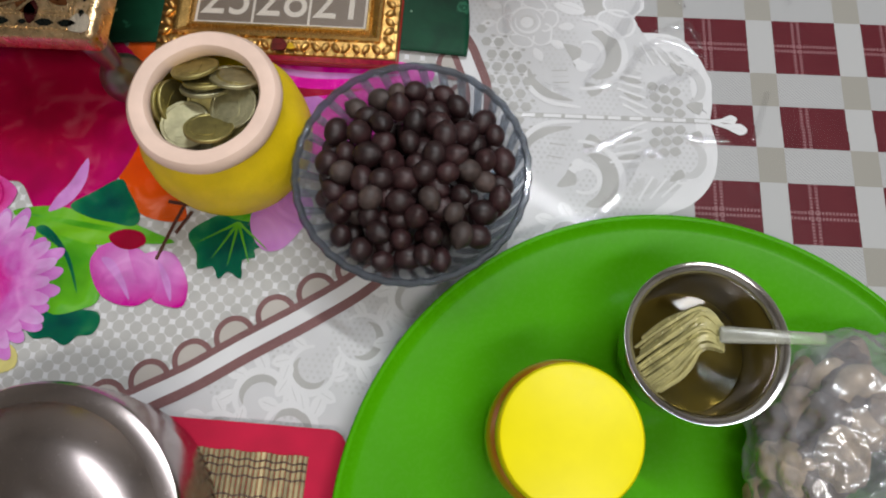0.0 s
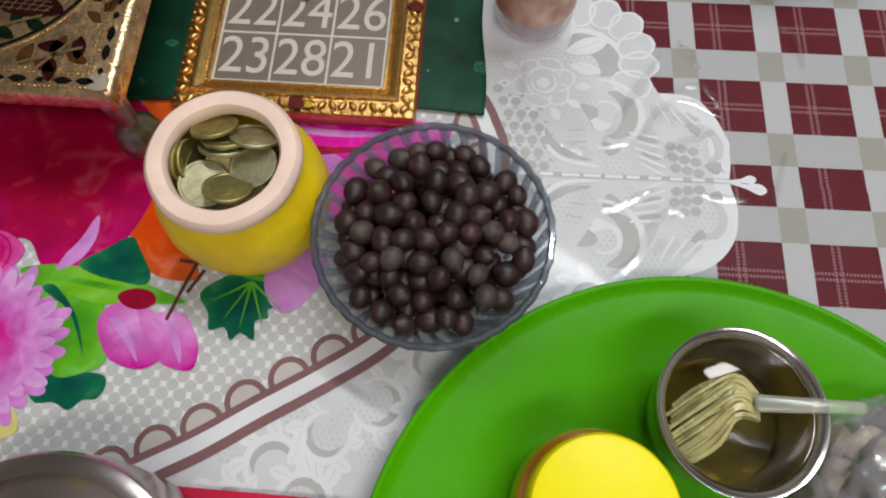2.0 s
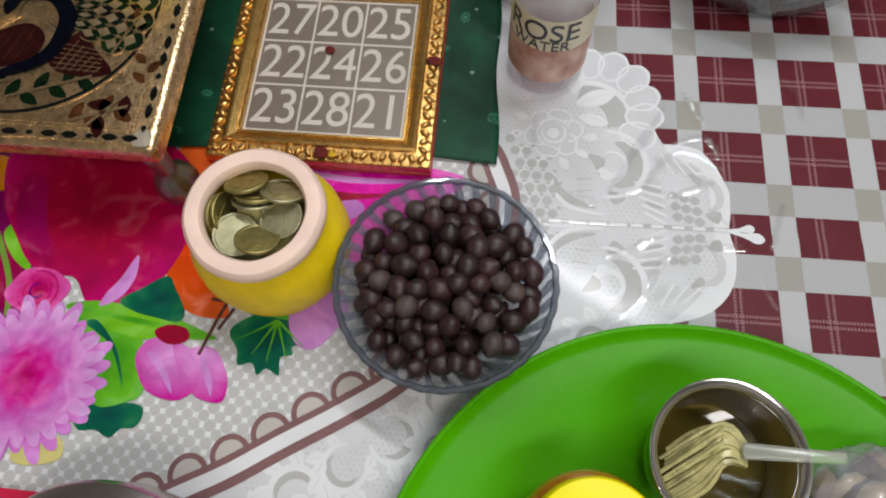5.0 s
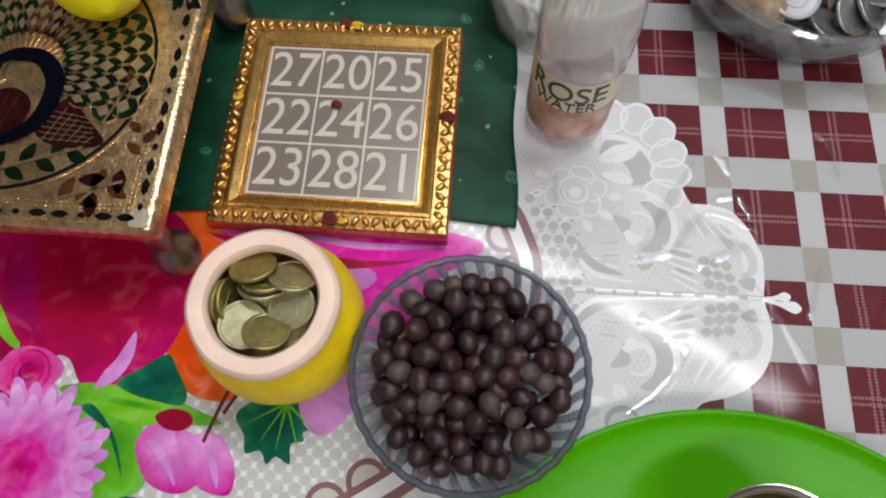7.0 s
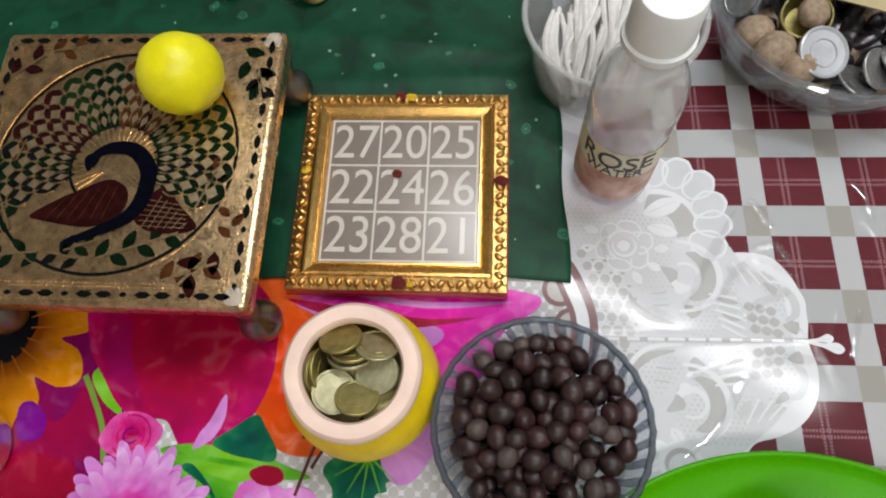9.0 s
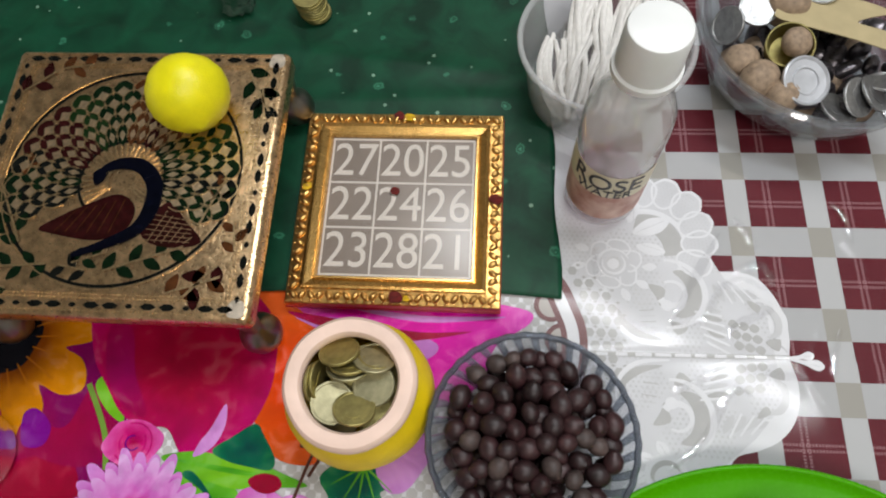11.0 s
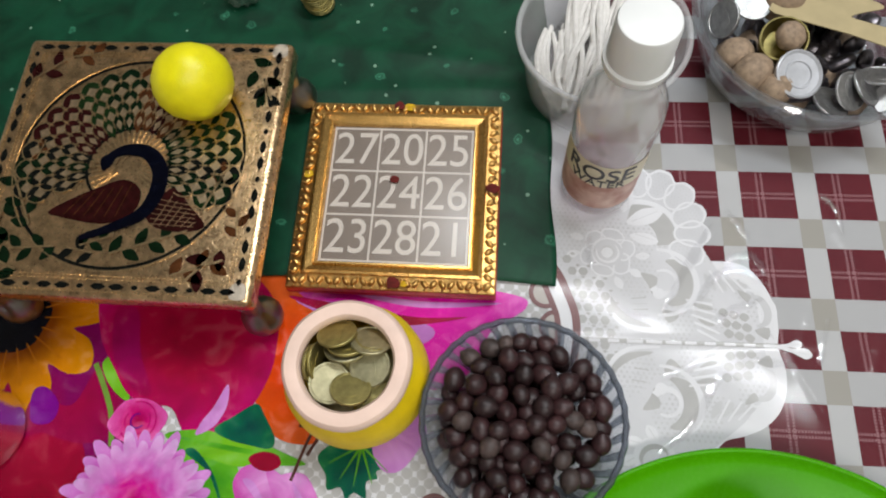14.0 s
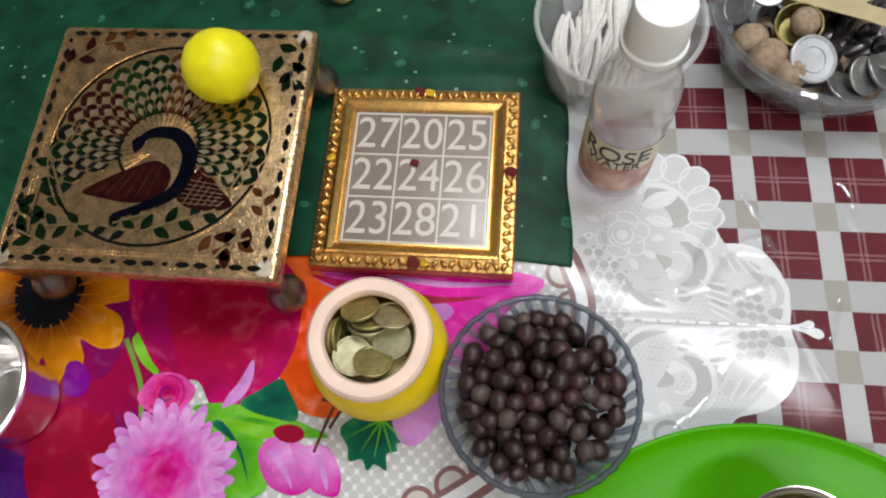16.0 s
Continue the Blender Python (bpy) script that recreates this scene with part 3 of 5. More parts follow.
tagged(part("lace_open_net", bm, CUT_GREY, cloth, at=(0, 0, 0.2 + lift()), smooth=False), kind="stuff")
# scrolls, slits, ladders and lattice, the same on both sides of the seam
for flip in (False, True):
    cord("lace_scroll", arc(203, 4, 13.5, -82, 84, 28), lambda t: 1 + 8.5 * hollow(t) ** 0.7, CUT_GREY, 0, flip)
    cord("lace_scroll_edge", arc(201, 4, 20.5, -95, 95, 32), lambda t: 1.6 + 2 * hollow(t), WHITE_PRINT, 2, flip)
    cord("lace_scroll_curl", arc(203, 4, 7.4, -150, 120, 28), lambda t: 1.4 + 2.8 * (1 - t), WHITE_PRINT, 2, flip)
    lace("lace_curl_bud", arc(200, -3.5, 3.4, 0, 340, 14), WHITE_PRINT, 3, flip)
    lace("lace_wedge", smooth_loop([(190, 9, 0), (199, 7, 0), (198.5, 1, 0), (196.5, -4, 0), (194, 2, 0)], 3), CUT_GREY, 1, flip)
    lace("lace_wedge", smooth_loop([(202, -13, 0), (211, -16, 0), (205, -21, 0)], 3), CUT_GREY, 1, flip)
    cord("lace_slit", smooth_loop([(173, -7, 0), (176, -15, 0), (184, -21, 0), (196, -24, 0)], 6, False), lambda t: 0.5 + 4.2 * hollow(t), CUT_GREY, 1, flip)
    cord("lace_slit_edge", smooth_loop([(171, -4, 0), (173, -16, 0), (183, -25, 0), (200, -27.5, 0)], 6, False), lambda t: 1.2 + 1.6 * hollow(t), WHITE_PRINT, 2, flip)
    for k in range(5):
        cord("lace_rung", [(184 + k * 0.5, -4 - 3.4 * k), (192 + k * 0.6, -3 - 3.5 * k)], lambda t: 0.5 + 1.4 * hollow(t), CUT_GREY if k % 2 else LACE_GREY, 1, flip)
    for k in range(5):
        lace("lace_fan_slit", leaflet(217 + 1.4 * k, -4 - 4.4 * k, -8 - 5 * k, 13 - k, 3.2), CUT_GREY if k % 2 else LACE_GREY, 1, flip)
        cord("lace_fan_rib", [(215 + 1.4 * k, -6.2 - 4.4 * k), around(215 + 1.4 * k, -6.2 - 4.4 * k, 15, -8 - 5 * k)], 1.3, WHITE_PRINT, 2, flip)
    for i in range(3):
        for j in range(3):
            x, y = 235.5 + 5.6 * i + 1.2 * j, -12.5 - 6.2 * j - 1.0 * i
            lace("lace_lozenge", smooth_loop([around(x, y, r, q) + (0,) for r, q in ((2.9, 0), (2.4, 60), (2.7, 110), (2.9, 180), (2.4, 240), (2.7, 290))], 2), CUT_GREY, 1, flip)
    for k in range(4):
        lace("lace_lobe_leaf", leaflet(226 + 5.5 * k, 11 - 1.2 * k, -62 + 7 * k, 12 - k, 4.4), LACE_GREY, 1, flip)
        cord("lace_lobe_rib", [(229 + 5.5 * k, 13 - 1.2 * k), around(229 + 5.5 * k, 13 - 1.2 * k, 15 - k, -62 + 7 * k)], 1.2, WHITE_PRINT, 2, flip)
    cord("lace_lobe_scroll", arc(251, -11, 9.4, -70, 100, 24), lambda t: 1 + 4.6 * hollow(t), LACE_GREY, 1, flip)
    cord("lace_lobe_edge", arc(250, -11, 13.4, -60, 100, 28), lambda t: 1.2 + 2.2 * hollow(t), WHITE_PRINT, 2, flip)
    lace("lace_wedge", smooth_loop([(244, 2, 0), (251, -1, 0), (249.5, -5, 0), (246.5, -3, 0)], 3), CUT_GREY, 3, flip)
    lace("lace_wedge", smooth_loop([(252, -22, 0), (260, -20, 0), (258.5, -27, 0)], 3), CUT_GREY, 3, flip)
# the stitched join and the loops at its end
cord("join_shade", [(150, -34.6), (205, -32.6), (264, -30.2)], 2.6, CUT_GREY, 3)
for k in range(11):
    x = 150 + k * 10.6
    cord("join_stitch", [(x, -34.6 + 0.038 * (x - 150)), (x + (8.8 if k in (3, 4, 5) else 6.4), -34.4 + 0.038 * (x - 150))], 1.9, WHITE_PRINT, 4)
for a, n_, w in ((9, 14, 5.4), (-13, 19, 6.6)):
    c, s_ = math.cos(radians(a)), math.sin(radians(a))
    lace("lace_loop", smooth_loop([(263 + n_ * u * c - w * v * s_, -30.5 + n_ * u * s_ + w * v * c, 0) for u, v in ((0, 0.12), (0.45, 0.2), (0.8, 0.5), (1, 0.1), (0.85, -0.42), (0.45, -0.2), (0, -0.12))], 5), WHITE_PRINT, 5)
    cord("lace_loop_slit", [(263 + n_ * 0.6 * c, -30.5 + n_ * 0.6 * s_), (263 + n_ * 0.88 * c, -30.5 + n_ * 0.88 * s_)], lambda t: 0.3 + 1.4 * hollow(t), PALE_PRINT, 6)

# double brown band with a row of scallops
def offset(line, d):
    pts = [Vector((p[0], p[1], 0)) for p in line]
    out = []
    for i, p in enumerate(pts):
        t = (pts[min(i + 1, len(pts) - 1)] - pts[max(i - 1, 0)]).normalized()
        out.append((p.x - t.y * d, p.y + t.x * d))
    return out


fine_band = [(p.x, p.y) for p in smooth_loop([(x, y, 0) for x, y in band], 8, False)]
part("brown_line", strip(offset(fine_band, 5.2), 3.4), BROWN_PRINT, cloth, at=(0, 0, 0.36 + lift()), smooth=False)
part("brown_line", strip(offset(fine_band, -5.6), 4.6), BROWN_PRINT, cloth, at=(0, 0, 0.36 + lift()), smooth=False)
part("white_line", strip(fine_band, 7.6), WHITE_PRINT, cloth, at=(0, 0, 0.32 + lift()), smooth=False)
walked, nxt = 0.0, 10.0
inner = offset(fine_band, 6.5)
for p, q in zip(inner, inner[1:]):
    a, b = Vector(p), Vector(q)
    L = (b - a).length
    while walked + L > nxt:
        c = a.lerp(b, (nxt - walked) / L)
        ang = math.degrees(math.atan2(b.y - a.y, b.x - a.x))
        ring = arc(c.x, c.y, 8.6, ang, ang + 180, 14)
        part("scallop_fill", flat(arc(c.x, c.y, 9.0, ang, ang + 180, 14)), BEIGE_PRINT, cloth, at=(0, 0, 0.3 + lift()), smooth=False)
        part("scallop", strip(ring, 2.7), BROWN_PRINT, cloth, at=(0, 0, 0.36 + lift()), smooth=False)
        nxt += 21.6
    walked += L

# the bouquet
printed("dark_petals", [(-275, -60), (-275, -200), (-200, -212), (-140, -195), (-110, -170), (-95, -110), (-110, -70), (-120, 20), (-270, 20)], 8, PLUM_PRINT)
printed("navy_petals", [(-270, -130), (-200, -138), (-165, -150), (-150, -180), (-170, -215), (-260, -220)], 9, NAVY_PRINT)
printed("crimson_petal", [(-165, -118), (-130, -112), (-118, -140), (-120, -170), (-150, -180), (-172, -150)], 10, CRIMSON_PRINT)
sun = []
for k in range(10):
    a = radians(36 * k + 12)
    sun += [(-190 + q * math.cos(a + d), -46 + q * math.sin(a + d)) for q, d in ((40, -0.3), (54, -0.2), (63, -0.05), (60, 0.1), (52, 0.24))]
printed("sunflower_petals", sun, 11, SUN_PRINT, 3, mid=(-190, -46))
for k in range(20):
    a = radians(18 * k + 5)
    part("petal_line", strip([(-190 + r * math.cos(a), -46 + r * math.sin(a)) for r in (20, 32, 44)], 0.8), paint("petal_shade_print", (0.45, 0.14, 0.006, 1)) if k == 0 else bpy.data.materials["petal_shade_print"], cloth, at=(0, 0, 0.6 + lift()), smooth=False)
printed("sunflower_heart", [(-190 + (23 + 1.5 * math.sin(5 * a)) * math.cos(a), -46 + 22 * math.sin(a)) for a in [k * 0.35 for k in range(18)]], 12, DARK_PRINT, 2)
printed("purple_petal", [(-163, -92), (-158, -86), (-146, -95), (-136, -93), (-128, -71), (-120, -78), (-107, -91), (-104, -108), (-125, -116), (-150, -112), (-164, -104)], 12, PLUM_PRINT)
printed("purple_petal", [(-164, -90), (-157, -86), (-146, -95), (-148, -106), (-160, -106)], 13, PURPLE_PRINT)
part("stem", strip(smooth_loop([(-130, -70, 0), (-122, -82, 0), (-113, -98, 0), (-108, -116, 0)], 5, False), 3.2), GREEN_STEM, cloth, at=(0, 0, 0.75 + lift()), smooth=False)
printed("leaf", [(-126, -70), (-118, -62), (-112, -72), (-104, -90), (-116, -84)], 13, FRESH_PRINT)
printed("orange_petal", [(-40, -8), (-5, -12), (0, -30), (-8, -42), (-13, -60), (-8, -80), (8, -98), (6, -106), (-16, -102), (-33, -76), (-36, -47)], 13, ORANGE_PRINT)
printed("crimson_flower", [(-138, -20), (-132, -52), (-118, -72), (-106, -86), (-92, -92), (-78, -92), (-66, -106), (-48, -107), (-36, -96), (-26, -78), (-22, -56), (-28, -24), (-60, 0), (-110, 4)], 14, CRIMSON_PRINT, mid=(-76, -40))
printed("magenta_flower", [(-22, -10), (0, -12), (60, -6), (116, -10), (124, -18), (104, -34), (96, -56), (74, -70), (50, -60), (20, -40), (0, -28)], 13, MAGENTA_PRINT)
printed("magenta_petal", [(-14, -22), (30, -24), (70, -34), (60, -46), (30, -44), (0, -30)], 14, LILAC_PRINT)
printed("leaf", [(-78, -107), (-60, -103), (-45, -104), (-26, -106), (-6, -112), (6, -117), (-16, -119), (-34, -121), (-50, -118), (-66, -114)], 14, FRESH_PRINT)
printed("leaf", [(-70, -113), (-58, -106), (-42, -112), (-32, -122), (-28, -134), (-25, -148), (-34, -154), (-48, -156), (-62, -138)], 13, LEAF_PRINT)
printed("dark_leaf", [(-60, -154), (-48, -148), (-36, -153), (-24, -154), (-22, -160), (-25, -165), (-31, -166), (-36, -171), (-44, -168), (-52, -169), (-58, -163)], 12, TEAL_PRINT, 3)
printed("dark_leaf", [(-50, -102), (-40, -94), (-28, -86), (-22, -92), (-14, -104), (-16, -110), (-28, -109), (-40, -107)], 16, TEAL_PRINT)
printed("dark_leaf", [(12, -112), (20, -104), (30, -99), (42, -98), (50, -106), (51, -114), (46, -117), (47, -121), (41, -123), (42, -132), (35, -129), (31, -133), (27, -127), (20, -129), (18, -121)], 15, TEAL_PRINT, 3)
for a in (-150, -120, -95, -65, -35):
    part("leaf_vein", strip([(36, -104), (36 + 20 * math.cos(radians(a)), -104 + 22 * math.sin(radians(a)))], lambda t: 1.3 * (1 - t) + 0.3), FRESH_PRINT, cloth, at=(0, 0, 0.85 + lift()), smooth=False)
printed("bright_leaf", [(26, -98), (40, -94), (52, -99), (44, -103), (32, -102)], 16, LEAF_PRINT)
printed("lilac_petal", [(42, -98), (54, -89), (66, -84), (72, -94), (68, -104), (60, -115), (51, -117), (44, -110)], 17, LILAC_PRINT)
printed("tulip", [(-33, -132), (-31, -123), (-24, -119), (-14, -120), (-4, -128), (1, -138), (0, -145), (-9, -150), (-24, -146)], 17, TULIP_PRINT, mid=(-14, -126))
printed("tulip_fold", [(-16, -121), (-6, -124), (1, -134), (2, -143), (-3, -146), (-8, -138)], 18, TULIP_PRINT, mid=(-2, -124))
printed("tulip", [(-9, -126), (-3, -122), (6, -122), (12, -128), (17, -138), (16, -148), (6, -148), (0, -145), (-5, -136)], 16, TULIP_PRINT, mid=(2, -126))
printed("berry", [(-27, -116), (-20, -112), (-11, -113), (-8, -118), (-14, -122), (-22, -121)], 18, CRIMSON_PRINT)
for line in ([(8, -96), (4, -108), (-1, -126)], [(12, -100), (6, -112)], [(-1, -96), (13, -97)]):
    part("twig", strip(line, 1.8), BROWN_STEM, cloth, at=(0, 0, 0.95 + lift()), smooth=False)
printed("yellow_petal", [(-80, -178), (-66, -172), (-58, -176), (-58, -184), (-72, -188), (-82, -186)], 11, YELLOW_PRINT)
printed("rose", [(-96 + (17 + 1.5 * math.sin(4 * a)) * math.cos(a), -101 + 13 * math.sin(a)) for a in [k * 0.42 for k in range(15)]], 17, ROSE_PRINT, 3)
for r in (4, 7.5, 11):
    part("rose_fold", strip(arc(-96, -101, r, 20 * r, 20 * r + 250, 18), 0.9), PURPLE_PRINT if r < 5 else CRIMSON_PRINT, cloth, at=(0, 0, 0.9 + lift()), smooth=False)
for name, count, r0, mat_, lev, tw in (("daisy_back", 27, 43, PINK_BACK, 18, 0), ("daisy_front", 25, 39, PINK_PRINT, 20, 7), ("daisy_inner", 19, 28, PINK_PRINT, 22, 3)):
    rr = random.Random(count)
    for k in range(count):
        a, r = 2 * math.pi * k / count + radians(tw), r0 * rr.uniform(0.88, 1.06)
        w = r0 * 0.118
        loop = smooth_loop([(r * u * math.cos(a) - w * v * math.sin(a), r * u * math.sin(a) + w * v * math.cos(a), 0) for u, v in ((0.03, -0.2), (0.6, -0.85), (0.9, -0.62), (1, 0.12), (0.92, 0.66), (0.6, 0.85), (0.03, 0.2))], 3)
        part("daisy_petal", flat(loop), mat_, cloth, at=(-87, -146, 0.05 * lev + lift()), smooth=False)
printed("petal_fold", [(-126, -36), (-120, -66), (-102, -84), (-92, -84), (-104, -62), (-112, -36)], 14, PURPLE_RED)
printed("pale_spike", [(-47, -76), (-45, -88), (-50, -100), (-60, -106), (-58, -98), (-53, -90)], 15, LILAC_PRINT)
for pts, mat_ in (([(-20, -20), (10, -30), (50, -34), (90, -26), (60, -28), (20, -24)], CRIMSON_PRINT), ([(10, -14), (60, -18), (110, -16), (60, -22)], LILAC_PRINT)):
    printed("petal_fold", pts, 14, mat_)
for pts in ([(-28, -128), (-18, -138), (-10, -147), (-14, -138), (-22, -128)], [(0, -126), (8, -136), (10, -146), (4, -136)]):
    printed("tulip_fold", pts, 18, LILAC_PRINT)
for pts in ([(-64, -116), (-48, -126), (-36, -146), (-44, -128), (-58, -114)], [(-70, -108), (-40, -110), (-8, -114), (-40, -113)]):
    printed("leaf_fold", pts, 15, TEAL_PRINT if pts[0][0] > -66 else LEAF_PRINT)

# clear cover sheet over the print, with creases and a seam
def crease(x, y, x0, y0, x1, y1, w, h):
    dx, dy = x1 - x0, y1 - y0
    L = math.hypot(dx, dy)
    s = ((x - x0) * dx + (y - y0) * dy) / L
    d = abs((x - x0) * dy - (y - y0) * dx) / L
    if s < 0 or s > L:
        d = math.hypot(d, min(abs(s), abs(s - L)))
    return 0.4 * h * math.exp(-(d / w) ** 2)


CREASES = [(150, -34, 320, -28, 2.2, 0.5), (18, -120, 34, -200, 2.0, 0.7),
           (24, -118, 40, -200, 1.6, 0.6), (250, 40, 262, 20, 2.0, 0.8), (300, 60, 310, 35, 2.5, 0.9), (270, -30, 290, -70, 2.0, 0.6), (292, 16, 284, -16, 2.0, 0.7), (-125, -95, -60, -100, 3, 0.5), (-40, -110, -52, -60, 3, 0.6), (-260, -90, -180, -60, 3, 0.6),
           (302, 62, 313, 50, 2.4, 1.0), (313, 50, 305, 40, 2.0, 0.9), (305, 40, 316, 26, 2.4, 1.0), (290, 2, 280, -26, 2.2, 1.0),
           (262, 44, 270, 24, 2.0, 0.9), (330, -10, 318, -40, 2.4, 0.9), (150, -96, 172, -82, 2.0, 0.7), (60, -150, 66, -196, 2.0, 0.7), (-198, -58, -182, -96, 2.0, 1.0), (-172, -70, -160, -84, 2.0, 0.8), (-154, -110, -120, -116, 2.0, 0.8), (-214, -70, -206, -110, 2.0, 0.8), (-70, -120, -48, -150, 2.0, 0.7)]
# sharp kinks in the sheet over the lace
KINKS = [[(235, 44), (219, 15), (203, -15)], [(203, -16), (220, -11), (233, 8), (246, 14), (265, 5)], [(243, 52), (248, 46), (255, 34)], [(234, -21), (242, -12), (261, -3)], [(182, -16), (197, -22)], [(160, 30), (162, 10)],
         [(199, -95), (218, -78), (234, -51), (245, -54)], [(237, 18), (255, 24), (263, 11)], [(203, -54), (228, -39)], [(252, -40), (276, -41)], [(300, 66), (308, 56), (310, 40)], [(296, -12), (288, -40)]]
xs = [-300 + 1.5 * i for i in range(460)]
ys = [-280 + 1.5 * j for j in range(380)]
bm = bmesh.new()
rows = []
for y in ys:
    row = []
    for x in xs:
        z = 0.12 * noise.noise(Vector((x * 0.02, y * 0.02, 0.0))) + 0.05 * noise.noise(Vector((x * 0.06, y * 0.05, 4.0)))
        for c in CREASES:
            if min(c[0], c[2]) - 12 < x < max(c[0], c[2]) + 12 and min(c[1], c[3]) - 12 < y < max(c[1], c[3]) + 12:
                z += crease(x, y, *c)
        row.append(bm.verts.new((x, y, z)))
    rows.append(row)
for a, b in zip(rows, rows[1:]):
    for i in range(len(a) - 1):
        bm.faces.new((a[i], a[i + 1], b[i + 1], b[i]))
COVER = clear("cover_plastic", (0.985, 0.985, 0.99, 1), 0.09, 1.5, 0.03, 60, gain=0.28, soft_gloss=0.4)
cover = part("cover_sheet", bm, COVER, None, at=(0, 0, 0.55), angle=180)
tagged(cover, "thin creased clear plastic sheet over the printed tablecloth", "plastic sheet")
FOLD = clear("folded_plastic", (0.985, 0.985, 0.99, 1), 0.06, 1.5, gain=2.2)
rk = random.Random(31)
for line in KINKS:
    # a low rounded ridge that wavers along its way
    fine = smooth_loop([(x, y, 0) for x, y in line], 10, False)
    fine = [p + Vector((rk.uniform(-0.7, 0.7), rk.uniform(-0.7, 0.7), 0)) for p in fine]
    bm = bmesh.new()
    rows = []
    for i, p in enumerate(fine):
        d = (fine[min(i + 1, len(fine) - 1)] - fine[max(i - 1, 0)]).normalized()
        w = 2.6 * (0.35 + 0.65 * math.sin(math.pi * (i + 0.5) / len(fine))) * rk.uniform(0.6, 1.2)
        rows.append([bm.verts.new((p.x - d.y * w * u, p.y + d.x * w * u, 0.3 + 0.15 * w * (1 + math.cos(math.pi * u)) / 2)) for u in (-1, -0.75, -0.5, -0.25, 0, 0.25, 0.5, 0.75, 1)])
    for a, b in zip(rows, rows[1:]):
        for i in range(len(a) - 1):
            bm.faces.new((a[i], a[i + 1], b[i + 1], b[i]))
    part("fold", bm, FOLD, cover, "raised shiny fold in the plastic", angle=180)

# ---- green cloth ----
def green_satin():
    m, n, l, p = material("green_satin")
    tc = n.new("ShaderNodeTexCoord")
    vo = n.new("ShaderNodeTexVoronoi")
    vo.inputs["Scale"].default_value = 42
    l.new(tc.outputs["Object"], vo.inputs["Vector"])
    nz = n.new("ShaderNodeTexNoise")
    nz.inputs["Scale"].default_value, nz.inputs["Detail"].default_value = 260, 4
    l.new(tc.outputs["Object"], nz.inputs["Vector"])
    ad = n.new("ShaderNodeMath")
    ad.operation, ad.inputs[1].default_value = "MULTIPLY_ADD", 0.25
    l.new(nz.outputs[0], ad.inputs[0])
    l.new(vo.outputs["Distance"], ad.inputs[2])
    g = (0.003, 0.042, 0.02, 1)
    r = ramp(n, [(0.15, (0.05, 0.22, 0.13, 1)), (0.19, (0.006, 0.06, 0.03, 1)), (0.24, (0.03, 0.16, 0.09, 1)), (0.28, g), (1.0, (0.003, 0.045, 0.02, 1))])
    l.new(ad.outputs[0], r.inputs[0])
    # one motif in three shows
    col = n.new("ShaderNodeSeparateColor")
    l.new(vo.outputs["Color"], col.inputs[0])
    lt = n.new("ShaderNodeMath")
    lt.operation, lt.inputs[1].default_value = "LESS_THAN", 0.78
    l.new(col.outputs[0], lt.inputs[0])
    mx = n.new("ShaderNodeMix")
    mx.data_type = "RGBA"
    l.new(lt.outputs[0], mx.inputs[0])
    mx.inputs[6].default_value = g
    l.new(r.outputs[0], mx.inputs[7])
    # small silver specks
    v2 = n.new("ShaderNodeTexVoronoi")
    v2.inputs["Scale"].default_value = 75
    l.new(tc.outputs["Object"], v2.inputs["Vector"])
    l2 = n.new("ShaderNodeMath")
    l2.operation, l2.inputs[1].default_value = "LESS_THAN", 0.1
    l.new(v2.outputs["Distance"], l2.inputs[0])
    m2 = n.new("ShaderNodeMix")
    m2.data_type = "RGBA"
    l.new(l2.outputs[0], m2.inputs[0])
    l.new(mx.outputs[2], m2.inputs[6])
    m2.inputs[7].default_value = (0.16, 0.28, 0.2, 1)
    # broad mottling of the weave
    n3, mr, hsv = n.new("ShaderNodeTexNoise"), n.new("ShaderNodeMapRange"), n.new("ShaderNodeHueSaturation")
    n3.inputs["Scale"].default_value, n3.inputs["Detail"].default_value, n3.inputs["Distortion"].default_value = 38, 6, 0.8
    mr.inputs[1].default_value, mr.inputs[2].default_value, mr.inputs[3].default_value, mr.inputs[4].default_value = 0.32, 0.7, 0.6, 1.5
    l.new(tc.outputs["Object"], n3.inputs["Vector"])
    l.new(n3.outputs[0], mr.inputs[0])
    l.new(mr.outputs[0], hsv.inputs["Value"])
    l.new(m2.outputs[2], hsv.inputs["Color"])
    l.new(hsv.outputs[0], p.inputs["Base Color"])
    p.inputs["Roughness"].default_value = 0.5
    p.inputs["Specular IOR Level"].default_value = 0.22
    b = n.new("ShaderNodeBump")
    b.inputs["Strength"].default_value, b.inputs["Distance"].default_value = 0.35, 0.0004
    l.new(nz.outputs[0], b.inputs["Height"])
    l.new(b.outputs[0], p.inputs["Normal"])
    return m


bm = bmesh.new()
rows = []
